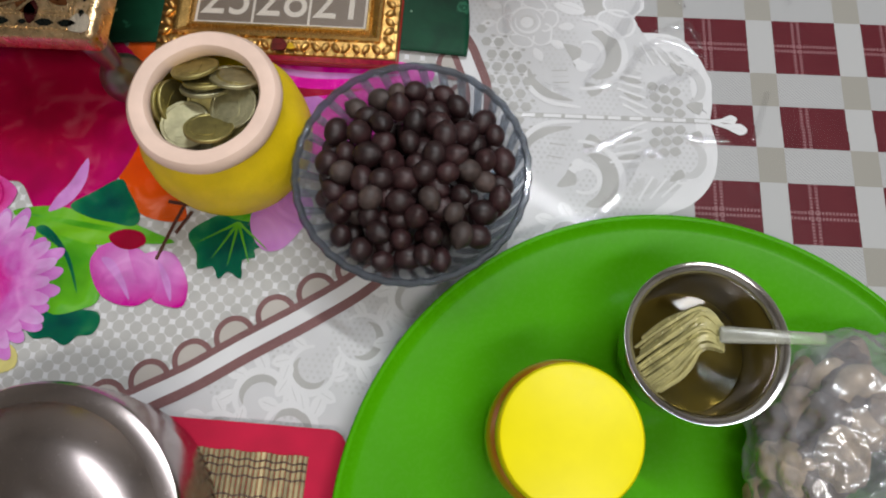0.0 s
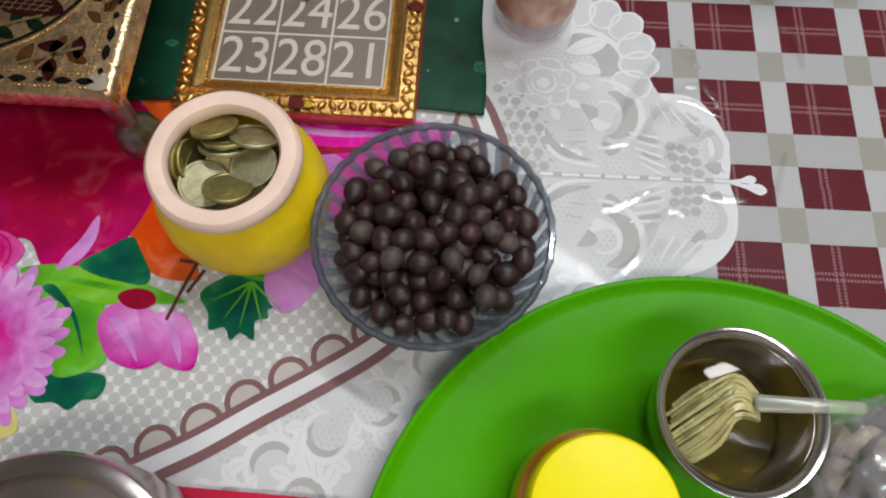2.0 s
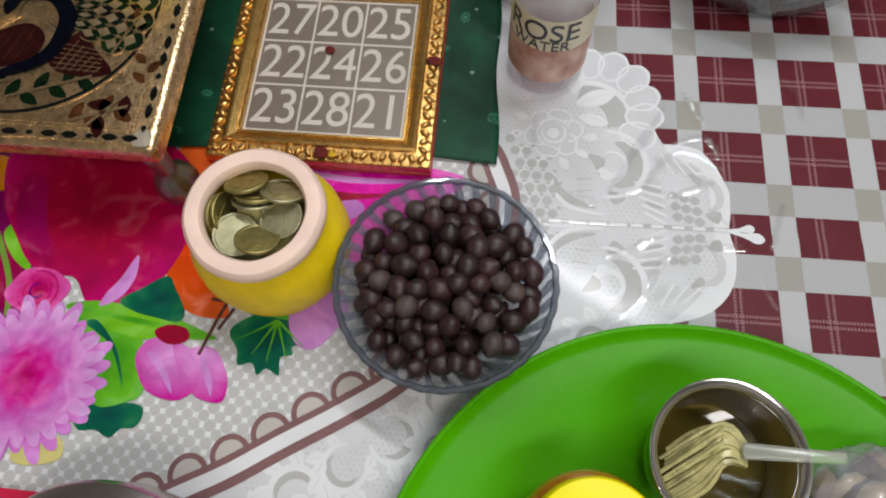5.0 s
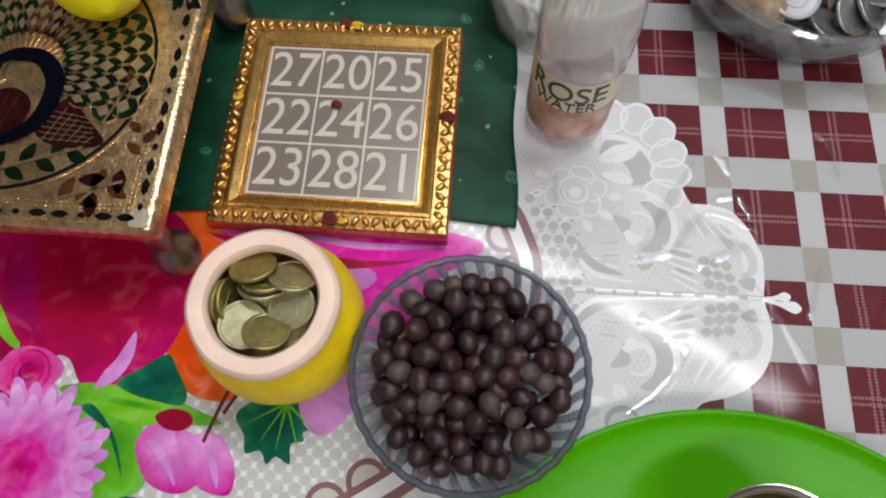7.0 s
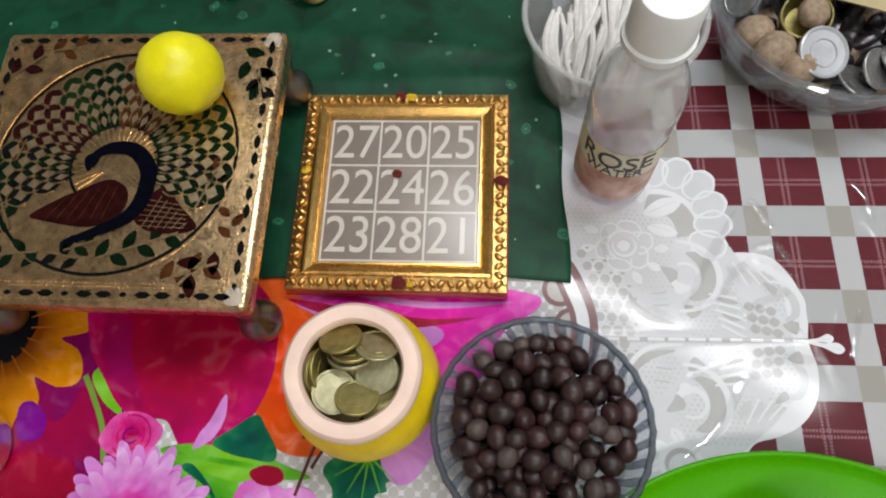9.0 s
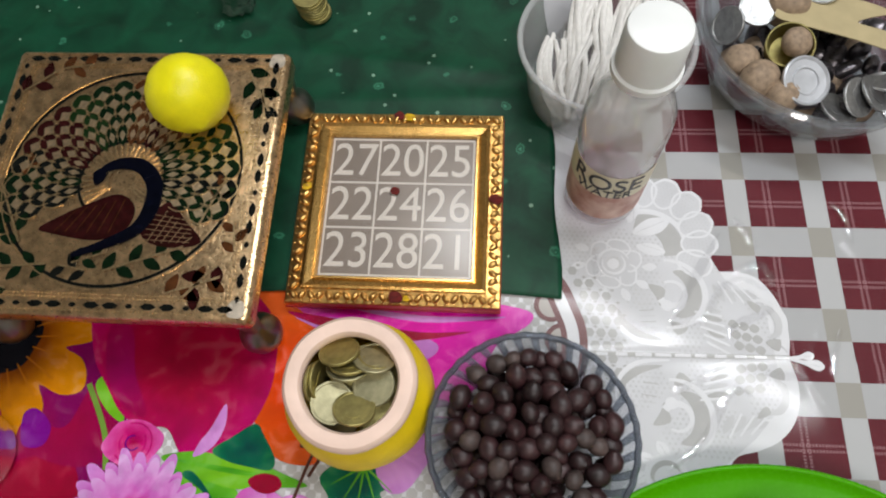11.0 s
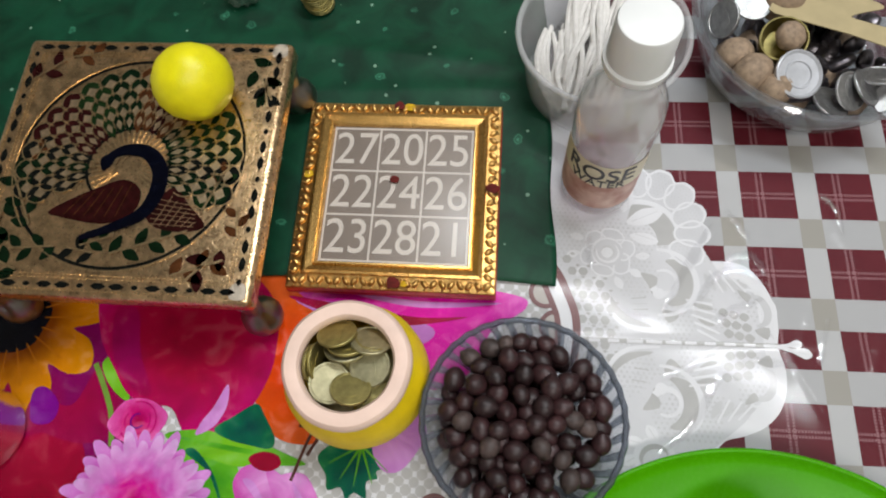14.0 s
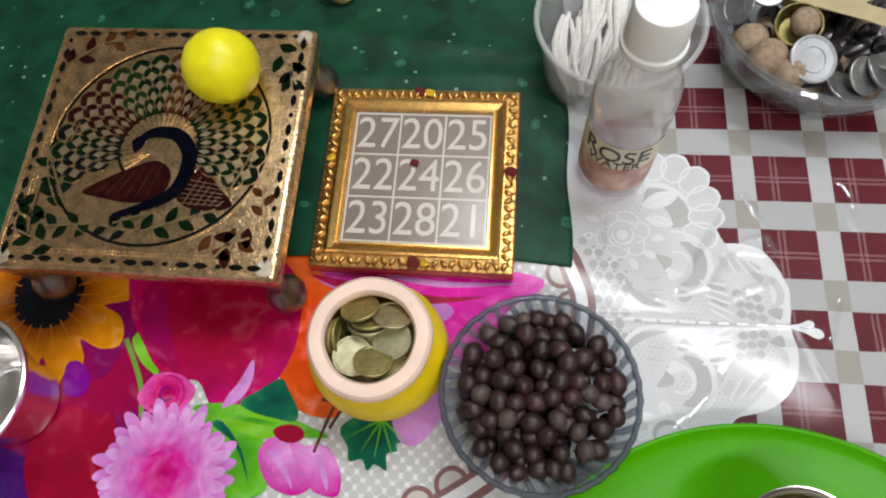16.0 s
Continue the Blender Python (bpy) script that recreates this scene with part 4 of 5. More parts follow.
for j in range(140):
    v = j / 139
    row = []
    for i in range(180):
        u = i / 179
        y0 = -6 + 5 * math.sin(u * 9) - 8 * (1 - u) + 14 * max(0, 0.3 - u)
        x = -420 + u * (561 - 24 * v) + (1.2 * math.sin(v * 30) if i == 179 else 0)
        y = y0 + v * 380
        z = 1.4 + 0.5 * noise.noise(Vector((x * 0.02, y * 0.03, 1)))
        z += 2.2 * math.exp(-((y - 126 - 0.05 * x) / 6) ** 2) * (0.5 + 0.5 * noise.noise(Vector((x * 0.02, 0, 5))))
        z += 2.6 * math.exp(-((y - 160 + 0.10 * x) / 7) ** 2) * (0.5 + 0.5 * noise.noise(Vector((x * 0.015, 3, 5))))
        z += 1.5 * max(0, noise.noise(Vector((x * 0.008, y * 0.02, 9))))
        row.append(bm.verts.new((x, y, max(z, 1.1))))
    rows.append(row)
for a, b in zip(rows, rows[1:]):
    for i in range(len(a) - 1):
        bm.faces.new((a[i], a[i + 1], b[i + 1], b[i]))
green = part("green_cloth", bm, green_satin(), None, angle=180)
sol = green.modifiers.new("thick", "SOLIDIFY")
sol.thickness, sol.offset = 0.0005, -1
tagged(green, "dark green satin cloth with faint paisley specks, lightly creased", "cloth")

# ---- peacock stool ----
LEG_METAL = paint("dull_silver", (0.27, 0.255, 0.23, 1), 0.33, 1.0, 0.1, 120, 0.0, 700)
stool = thing("peacock_stool", -104.5, 36, 1.6, 1.2, "low gold embossed stool with an enamelled peacock on its top", "stool")
TOP = 59.5
part("top", block(-83, 83, -82, 82, TOP - 14, TOP, 4.0, 5), OLD_GOLD, stool, "gold foil covered top with stippled edges")
for sx in (-1, 1):
    for sy in (-1, 1):
        leg = part("leg", lathe([(0, 0), (4.2, 0.3), (8.4, 3), (11.2, 8), (12, 13), (10.8, 18.5), (7.4, 24), (4.8, 27), (4.6, 29), (5.6, 36), (6.6, 48), (7.0, TOP - 13)], 28), LEG_METAL, stool, "silver turned leg with a ball foot", at=(sx * 74.5, sy * 75, 0))
ENAMEL = {"green": paint("green_enamel", (0.003, 0.011, 0.004, 1), 0.2, 0.1, 0.4, 200, Specular_IOR_Level=0.12), "red": paint("maroon_enamel", (0.024, 0.004, 0.004, 1), 0.2, 0.1, 0.4, 200, Specular_IOR_Level=0.12), "dark": paint("black_enamel", (0.006, 0.007, 0.006, 1), 0.22, 0.2, 0.4, 200, Specular_IOR_Level=0.12),
          "blue": paint("navy_enamel", (0.0015, 0.002, 0.006, 1), 0.18, 0.1, 0.4, 200, Specular_IOR_Level=0.12), "brown": paint("brown_enamel", (0.085, 0.03, 0.01, 1), 0.22, 0.3, 0.4, 200, Specular_IOR_Level=0.12), "lime": paint("lime_enamel", (0.008, 0.022, 0.006, 1), 0.2, 0.1, 0.3, 200, Specular_IOR_Level=0.12)}
RELIEF = paint("raised_gold_line", (0.72, 0.53, 0.3, 1), 0.28, 1.0, 0.2, 300, 0.3, 1500)


def motif(name, bm, mat, z=0.25):
    return part(name, bm, mat, stool, at=(0, 0, TOP + z), smooth=False)


motif("ring", strip(arc(0, 0, 65.5, 0, 360, 96), 1.7, thick=0.6), ENAMEL["dark"])
motif("ring_line", strip(arc(0, 0, 67.4, 0, 360, 96), 0.7, thick=0.6), RELIEF, 0.4)
motif("inner_ring", strip(arc(0, -4, 24, -50, 230, 60), 1.6, thick=0.6), ENAMEL["dark"])
for k in range(30):
    a = radians(-40 + 260 * k / 29)
    motif("ray", strip([(7 * math.cos(a), -4 + 7 * math.sin(a)), (22.5 * math.cos(a), -4 + 22.5 * math.sin(a))], 1.0, 0, None, 0.5), RELIEF, 0.5)
EYE_GOLD = paint("pale_embossed_gold", (0.62, 0.47, 0.3, 1), 0.36, 1.0, 0.25, 260, 0.5, 900, 0.1)
# fan of scale-shaped feathers, each with a gold rim and a gold eye
fan_cols = ["green", "dark", "green", "lime", "green", "brown", "red", "brown", "green", "green", "lime", "red", "red", "dark", "green", "dark"]
for row in range(5):
    r = 29 + row * 7.4
    count = 19
    for k in range(count + (row % 2)):
        a = -22 + (k + (0.0 if row % 2 else 0.5)) * 224 / count
        dr, dt = 8.6, r * radians(224 / count) * 0.6
        ca, sa = math.cos(radians(a)), math.sin(radians(a))

        def turn(x, y):
            return (ca * x - sa * y, -4 + sa * x + ca * y)
        pts = [turn(r + dr * u, dt * v) for u, v in ((-0.9, 0), (-0.35, 0.78), (0.15, 0.92), (0.6, 0.6), (0.85, 0), (0.6, -0.6), (0.15, -0.92), (-0.35, -0.78))]
        feather = motif("feather", flat(pts, 0, None, 0.5), ENAMEL[fan_cols[int((a + 22) / 224 * 15.9) % 16]], 0.42 - 0.05 * row)
        bm = strip(smooth_loop([(x, y, 0) for x, y in pts[1:8]], 2, False), 0.7, 0, None, 0.5)
        eye = [turn(*q) for q in ((r - 4.6, 0), (r - 0.4, dt * 0.5), (r + 2.9, 0), (r - 0.4, -dt * 0.5))]
        part("gold_eye", flat(eye, 0, None, 0.35), EYE_GOLD, feather, at=(0, 0, 0.25), smooth=False)
        bmesh.ops.recalc_face_normals(bm, faces=bm.faces)
        part("gold_edge", bm, RELIEF, feather, at=(0, 0, 0.3), smooth=False)
motif("wing", flat(smooth_loop([(-39, -34, 0), (-28, -26, 0), (-17, -20, 0), (0, -13, 0), (11, -20, 0), (9, -33, 0), (-6, -40, 0), (-31, -37, 0)], 5), thick=0.6), ENAMEL["red"], 0.45)
motif("wing", flat(smooth_loop([(17, -34, 0), (22, -24, 0), (30, -17, 0), (41, -28, 0), (51, -39, 0), (40, -43, 0), (24, -41, 0)], 5), thick=0.6), ENAMEL["red"], 0.45)
for k in range(6):
    motif("wing_line", strip([(22 + k * 4, -40.5), (30 + k * 3.2, -22 - k * 3)], 0.45), RELIEF, 0.7)
    motif("wing_line", strip([(20, -24 - k * 3), (45, -28 - k * 2.4)], 0.35), RELIEF, 0.72)
    motif("wing_line", strip([(-30 + k * 6, -36), (-20 + k * 5, -22 + k * 1.2)], 0.4), ENAMEL["brown"], 0.7)
neck = smooth_loop([(-12, -6, 0), (-12, 0, 0), (-3, 5.5, 0), (10, 4, 0), (19.5, -7, 0), (20, -22, 0), (14, -34, 0), (0, -42, 0), (-17, -49, 0)], 7, False)
motif("peacock_neck", strip(neck, lambda t: 2.3 + 6.8 * math.sin(math.pi * min(t * 0.95, 1)) ** 1.2, thick=0.8), ENAMEL["blue"], 1.0)
motif("peacock_head", flat(smooth_loop([(-16.5, -1, 0), (-12.5, 2.5, 0), (-8.5, 1, 0), (-10, -5, 0), (-14, -8, 0)], 4), thick=0.8), ENAMEL["blue"], 1.05)


def sprig(x, y, a, s, key, count=5):
    s *= 1.55
    bl, bs = bmesh.new(), bmesh.new()
    for k in range(count):
        side = -1 if k % 2 else 1
        u = k * 4.6 * s
        ang = radians(a + side * 48)
        bx, by = x + u * math.cos(radians(a)), y + u * math.sin(radians(a))
        loop = [(bx + 7.5 * s * (p * math.cos(ang)) - 7.5 * s * q * math.sin(ang), by + 7.5 * s * p * math.sin(ang) + 7.5 * s * q * math.cos(ang), 0) for p, q in ((0, 0), (0.45, 0.26), (1, 0), (0.45, -0.26))]
        flat(smooth_loop(loop, 4), 0, bl, 0.5)
    strip([(x, y), (x + count * 4.6 * s * math.cos(radians(a)), y + count * 4.6 * s * math.sin(radians(a)))], 0.9 * s, 0.02, bs)
    motif("leaf_sprig", bl, ENAMEL[key], 0.35)
    motif("leaf_stem", bs, RELIEF, 0.5)


for args in [(-48, -42, 120, 1, "green", 6), (-30, -54, 185, 0.9, "green", 4), (-8, -57, 170, 0.8, "dark", 3), (2, -57, 20, 1, "green", 6), (48, -30, 70, 0.9, "lime", 4), (52, -16, 60, 0.7, "brown", 3), (-55, -2, 80, 0.6, "brown", 3), (-16, -53, 20, 0.8, "green", 3),
             (-72, 52, 40, 1, "red", 3), (-52, 68, 10, 0.9, "brown", 3), (60, 68, -60, 1.1, "green", 4), (70, 56, -80, 0.9, "dark", 3), (62, -52, 230, 1.1, "red", 3), (38, -68, 20, 1, "brown", 4), (70, -44, 100, 0.8, "brown", 3), (-66, -30, 270, 1.0, "green", 3), (-48, -68, 160, 1, "green", 4), (-64, -62, 100, 0.9, "green", 3)]:
    sprig(*args)
# border of dark lozenges between two fine raised lines
bg2 = bmesh.new()
for side in range(4):
    c, s = math.cos(side * math.pi / 2), math.sin(side * math.pi / 2)
    for k in range(15):
        u = -70 + k * 10.0
        w, h = (4.4, 1.7) if k % 3 else (2.0, 1.2)
        pts = [(u - w, -75.5), (u - w * 0.4, -75.5 + h), (u + w * 0.4, -75.5 + h), (u + w, -75.5), (u + w * 0.4, -75.5 - h), (u - w * 0.4, -75.5 - h)]
        motif("lozenge", flat([(c * x - s * y, s * x + c * y) for x, y in pts], 0, None, 0.4), ENAMEL["dark"], 0.3)
    for d in (-78.6, -71.8, -69.8):
        for k in range(64):
            u = -70 + k * 2.22
            pts = [(u - 0.75, d - 0.45), (u + 0.75, d - 0.25), (u + 0.75, d + 0.45), (u - 0.75, d + 0.25)]
            flat([(c * x - s * y, s * x + c * y) for x, y in pts], 0, bg2, 0.4)
tagged(motif("border_beading", bg2, RELIEF, 0.35), kind="stuff")
CORNER = paint("rubbed_foil", (0.72, 0.62, 0.5, 1), 0.4, 0.9, 0.2, 200, 0.6, 900)
for x, y in ((76, -75), (-76, -75), (76, 75)):
    motif("corner_fold", flat(smooth_loop([(x - 4, y - 4, 0), (x + 3.6, y - 4, 0), (x + 3.6, y + 3, 0), (x - 1, y + 5, 0), (x - 4.5, y + 2, 0)], 4), thick=0.3), CORNER, 0.3)

lemon = part("lemon", lathe([(0, -21.5), (2.2, -21.2), (4, -20), (11, -17.5), (17, -12.5), (20.5, -6), (21.6, 0), (20.8, 6), (17.6, 12), (12, 17), (5, 20.2), (3, 21.6), (1.6, 23.2), (0, 23.5)], 40, lambda a, z, n: 1 + 0.015 * math.sin(3 * a + z * 0.1)), LEMON, None, at=(-68, 75.5, 81.0), rot=(-80, 10, 30))
lemon.scale = (1.03, 1.03, 1.03)
tagged(lemon, "ripe yellow lemon lying on the gold peacock stool", "lemon")

# ---- number square in a gold frame ----
frame_ob = thing("picture_frame", 41.5, 47.5, 2.0, 1.3, "small gilt beaded frame with a square of nine numbers", "picture frame")
W, H = 62.5, 64.0


def moulding(profile, name, mat, angle=40, label=""):
    bm = bmesh.new()
    loops = []
    for inset, z in profile:
        loops.append([bm.verts.new((sx * (W - inset), sy * (H - inset), z)) for sx, sy in ((-1, -1), (1, -1), (1, 1), (-1, 1))])
    for a, b in zip(loops, loops[1:]):
        for i in range(4):
            j = (i + 1) % 4
            bm.faces.new((a[i], a[j], b[j], b[i]))
    return part(name, bm, mat, frame_ob, label, angle=angle, smooth=False)


moulding([(1.5, 0), (0.0, 1.5), (0.0, 8.6), (0.6, 9.4), (8.2, 10.6)], "outer_moulding", GOLD)
moulding([(8.2, 10.6), (8.8, 11.8), (10.2, 12.4), (11.0, 11.6), (14.6, 9.6), (15.4, 10.6), (16.6, 10.6), (17.2, 7.4)], "inner_moulding", BRIGHT_GOLD, label="smooth shiny gold inner band")
part("back_board", block(-W + 2, W - 2, -H + 2, H - 2, 0, 2), WOOD, frame_ob, smooth=False)
RED_LACQUER = paint("red_lacquer", (0.4, 0.012, 0.012, 1), 0.35)
moulding([(1.0, -0.3), (-0.4, 0.2), (-0.4, 3.2), (0.4, 3.6)], "red_base", RED_LACQUER, label="red lacquered bottom edge")
bead = mesh_of("bead", ball(2.6, 1.25, 0.72, 0.8, 12, 8), GOLD)
pearl = mesh_of("pearl", ball(0.95, 1, 1, 0.9, 8, 6), GOLD)
for side in range(4):
    L = H if side % 2 else W
    N = 23
    for k in range(N):
        u = -(L - 5) + k * (2 * (L - 5) / (N - 1))
        d = (W if side % 2 else H)
        c, s = math.cos(side * math.pi / 2), math.sin(side * math.pi / 2)
        part("bead", bead, GOLD, frame_ob, at=(c * u + s * (d - 4.8), s * u - c * (d - 4.8), 10.2), rot=(0, 0, 90 * side + (38 if k % 2 else -38) * (1 if u > 0 else -1) + 90))
        part("pearl", pearl, GOLD, frame_ob, at=(c * u + s * (d - 1.6), s * u - c * (d - 1.6), 9.6))
SILVER_CARD = paint("silver_card", (0.215, 0.165, 0.13, 1), 0.42, 0.25, 0.1, 60, 0.1, 800)
WHITE_INK = paint("white_ink", (0.66, 0.59, 0.52, 1), 0.5, 0, 0.05, 60)
part("number_card", block(-46.5, 46.5, -48, 48, 6.4, 7.6), SILVER_CARD, frame_ob, "brownish grey card with cream printed figures", smooth=False)
card = [o for o in frame_ob.children if o.name.startswith("number_card")][0]
bm = bmesh.new()
GX, GY = 44.5, 45.5
for k in range(4):
    q = -1 + 2 * k / 3
    strip([(q * GX, -GY - 0.6), (q * GX, GY + 0.6)], 1.3, 7.75, bm)
    strip([(-GX - 0.6, q * GY), (GX + 0.6, q * GY)], 1.3, 7.8, bm)
part("grid_lines", bm, WHITE_INK, card, smooth=False)
for r, line in enumerate((("27", "20", "25"), ("22", "24", "26"), ("23", "28", "21"))):
    for c, body in enumerate(line):
        bm = lettering(body, 27, 0.06)
        bmesh.ops.scale(bm, vec=(1.04, 1.2, 1), verts=bm.verts)
        part("number", bm, WHITE_INK, card, at=((c - 1) * GX * 2 / 3, (1 - r) * GY * 2 / 3 - 0.3, 7.8), smooth=False)
part("glass", block(-46.5, 46.5, -48, 48, 8.6, 9.2), PANE, frame_ob, "clear glass", smooth=False)


def dab(name, mat, x, y, z, r, parent):
    rr = random.Random(int(x * 7 + y))
    loop = smooth_loop([(r * rr.uniform(0.7, 1.2) * math.cos(a), r * rr.uniform(0.6, 1.1) * math.sin(a), 0) for a in [k * 0.785 for k in range(8)]], 3)
    bm = flat(loop, 0.7, thick=0.9)
    return part(name, bm, mat, parent, at=(x, y, z), smooth=False)


dab("vermilion_dab", KUMKUM, 2, -H + 4, 11.6, 4.2, frame_ob)
dab("vermilion_dab", KUMKUM, W - 4, 4, 11.6, 4.0, frame_ob)
dab("vermilion_dab", KUMKUM, -3, 9, 9.3, 3.0, frame_ob)
dab("vermilion_dab", KUMKUM, -4, H - 3, 11.4, 3.2, frame_ob)
dab("turmeric_dab", TURMERIC, 3, H - 4, 11.4, 3.6, frame_ob)
dab("turmeric_dab", TURMERIC, -W + 5, 10, 11.4, 3.0, frame_ob)
dab("turmeric_dab", TURMERIC, 9, -H + 4, 11.4, 2.4, frame_ob)

# ---- pot of coins ----
pot = thing("coin_pot", 35, -70.5, 0.9, label="round yellow painted clay pot with a pink rim, full of coins", category="pot")
part("body", lathe([(0, 0), (24, 0), (27, 1.2), (33, 9), (37, 19), (38.4, 30), (37.4, 40), (34.4, 49), (30.6, 55), (29.4, 57.5), (26.4, 57.5), (26.2, 55), (31, 48), (34, 40), (35, 30), (33.6, 20), (29, 10), (22, 5), (0, 4)], 72, lambda a, z, n: 1 + 0.008 * math.sin(2 * a + 1) + 0.004 * math.sin(7 * a + z * 0.2)), POT_YELLOW, pot)
part("rim", lathe([(26.4, 57.5), (29.6, 57.2), (31.6, 58.6), (32.6, 61.5), (32.2, 64.4), (30.4, 66.4), (27.4, 66.8), (24.4, 66.2), (23.2, 64.2), (23.0, 60.5), (24.4, 57.6), (26.4, 57.5)], 72, lambda a, z, n: 1 + 0.006 * math.sin(3 * a) + 0.004 * math.sin(8 * a)), POT_PINK, pot, "chalky pale pink rim")
pot.scale = (1, 1, 0.97)


def coin_mesh(name, r, mat, thick=1.7):
    bm = lathe([(0, 0), (r - 0.3, 0), (r, 0.3), (r, thick - 0.3), (r - 0.3, thick), (r - 1.3, thick), (r - 1.6, thick - 0.3), (0, thick - 0.3)], 40)
    rr = random.Random(int(r * 10))
    flat(smooth_loop([(-r * 0.35, -r * 0.5, 0), (r * 0.3, -r * 0.45, 0), (r * 0.25, r * 0.1, 0), (r * 0.1, r * 0.5, 0), (-r * 0.3, r * 0.35, 0)], 4), thick - 0.05, bm, 0.25)
    for k in range(9):
        a = radians(200 + 16 * k)
        flat(arc((r - 3) * math.cos(a), (r - 3) * math.sin(a), 0.55, 0, 300, 6), thick - 0.08, bm, 0.25)
    return mesh_of(name, bm, mat)


C_BRASS, C_STEEL = coin_mesh("brass_coin", 10.2, BRASS_COIN), coin_mesh("steel_coin", 10.6, STEEL_COIN)


def coin(me, x, y, z, rx=0, ry=0, rz=0, label="worn round coin lying in the yellow pot", group="coins in the pot"):
    ob = new("coin", me)
    ob.matrix_world = pose(x * MM, y * MM, z * MM, rx, ry, rz)
    return tagged(ob, label, "coin", group)


PX, PY = 35, -70.5
for me, x, y, z, rx, ry in [(C_BRASS, 3.2, -12, 59.5, -30, 5), (C_STEEL, 11, 0.6, 57.2, 4, -9), (C_STEEL, -8.6, -9.0, 55.6, 5, 6), (C_BRASS, -1, 1.5, 52.5, 34, 2), (C_STEEL, -2.5, 7.5, 57.6, -40, 0), (C_BRASS, -1.5, 9.8, 59.4, -42, -2), (C_BRASS, -7, 14.5, 61.0, -34, -10), (C_BRASS, 11.5, 14.0, 57.5, -38, 10),
                             (C_STEEL, 10, 12.5, 59.4, -36, 8), (C_BRASS, -19.5, 0, 55, 0, 76), (C_BRASS, -17.0, 1.5, 54, 0, 72), (C_STEEL, 0, -2, 46, 5, -6), (C_BRASS, 12, -12, 50, 4, 4), (C_STEEL, -12, 6, 45, -6, 8), (C_BRASS, 8, 10, 44, 8, 2), (C_STEEL, -6, -16, 48, 3, -8), (C_BRASS, 18, 2, 49, 2, -12)]:
    coin(me, PX + x, PY + y, z - 0.6, rx, ry, 0)

# ---- glass bowl of lotus seeds ----
bowl = thing("glass_bowl", 123, -88, 0.9, label="fluted clear glass bowl filled with dark lotus seeds", category="bowl")


def flute(a, z, n):
    k = max(0.0, min((z - 6) / 22, 1))
    k *= 1 - 0.6 * max(0.0, min((z - 38) / 6, 1))
    return 1 + (0.026 if n < 9 else -0.014) * k * (1 - 2 * abs(math.sin(17 * a + z * 0.015)))


glass_body = part("body", lathe([(0, 0.6), (20, 0.6), (24, 0), (27, 1.4), (32, 8), (39, 20), (46, 33), (50.2, 42), (51.2, 43.6), (50.8, 44.8), (49.4, 44.8), (48.2, 43.4), (43.4, 32.5), (36.4, 20.5), (29.4, 10), (24, 5.2), (0, 4.6)], 204, flute), CUT_GLASS, bowl, angle=60)
part("rim", lathe([(48.6, 43.6), (50.0, 43.0), (51.4, 43.6), (51.8, 44.8), (51.0, 45.8), (49.4, 45.8), (48.4, 44.8), (48.6, 43.6)], 136, lambda a, z, n: 1 + 0.006 * math.cos(34 * a)), GLASS_RIM, bowl, "clear glass rim with its dark refraction painted grey")
for k in range(34):
    a = 2 * math.pi * k / 34
    part("rib", tube([(r * math.cos(a + q), r * math.sin(a + q), z) for r, z, q in ((33, 9, -0.1), (39.2, 20, -0.03), (45.8, 33, 0.04), (49.2, 42.4, 0.09))], 2.1, 8, taper=lambda t: 0.55 + 0.45 * t), GLASS_RIB, bowl)


def inner_r(z):
    pts = [(4.6, 10), (5.2, 24), (10, 29), (20.5, 36), (32.5, 43), (43.4, 48)]
    for (z0, r0), (z1, r1) in zip(pts, pts[1:]):
        if z <= z1:
            return r0 + (r1 - r0) * max(0, (z - z0)) / (z1 - z0)
    return 48 + (z - 43.4) * 0.4


seed_meshes = []
for k in range(4):
    rr = random.Random(k)
    bm = ball(6.0, 1, rr.uniform(0.92, 1.0), rr.uniform(1.02, 1.16), 18, 12)
    for v in bm.verts:
        v.co *= 1 + 0.03 * noise.noise(v.co * 0.3 + Vector((k * 9, 0, 0)))
    # the small tip of the seed
    for v in bm.verts:
        if v.co.z > 6.3:
            v.co.z += 0.7
    seed_meshes.append(mesh_of("lotus_seed", bm, SEED if k < 3 else SEED_PALE))
rs = random.Random(21)
placed = []
for _ in range(7000):
    if len(placed) >= 285:
        break
    a, q = rs.uniform(0, 6.2832), math.sqrt(rs.random()) * 45
    x, y, rad = q * math.cos(a), q * math.sin(a), rs.uniform(4.5, 5.9)
    z = 5 + rad
    while math.hypot(x, y) + rad * 0.9 > inner_r(z):
        z += 0.5
        if z > 50:
            break
    for (px, py, pz, pr) in placed:
        d2 = (rad + pr) ** 2 * 0.74 - (x - px) ** 2 - (y - py) ** 2
        if d2 > 0:
            z = max(z, pz + math.sqrt(d2))
    limit = 52 - 0.007 * (x * x + y * y)
    if z > limit:
        continue
    placed.append((x, y, z, rad))
for k, (x, y, z, rad) in enumerate(placed):
    pale = k % 7 == 3
    ob = new("lotus_seed", seed_meshes[3 if pale else k % 3])
    s = rad / 6.0
    ob.matrix_world = pose((123 + x) * MM, (-88 + y) * MM, (0.9 + z) * MM, rs.uniform(0, 180), rs.uniform(0, 180), rs.uniform(0, 360)) @ Matrix.Diagonal((s, s, s, 1))
    tagged(ob, "dull grey-brown dried lotus seed in the glass bowl" if pale else "dark brown dried lotus seed in the glass bowl", "seed", "lotus seeds in the bowl")

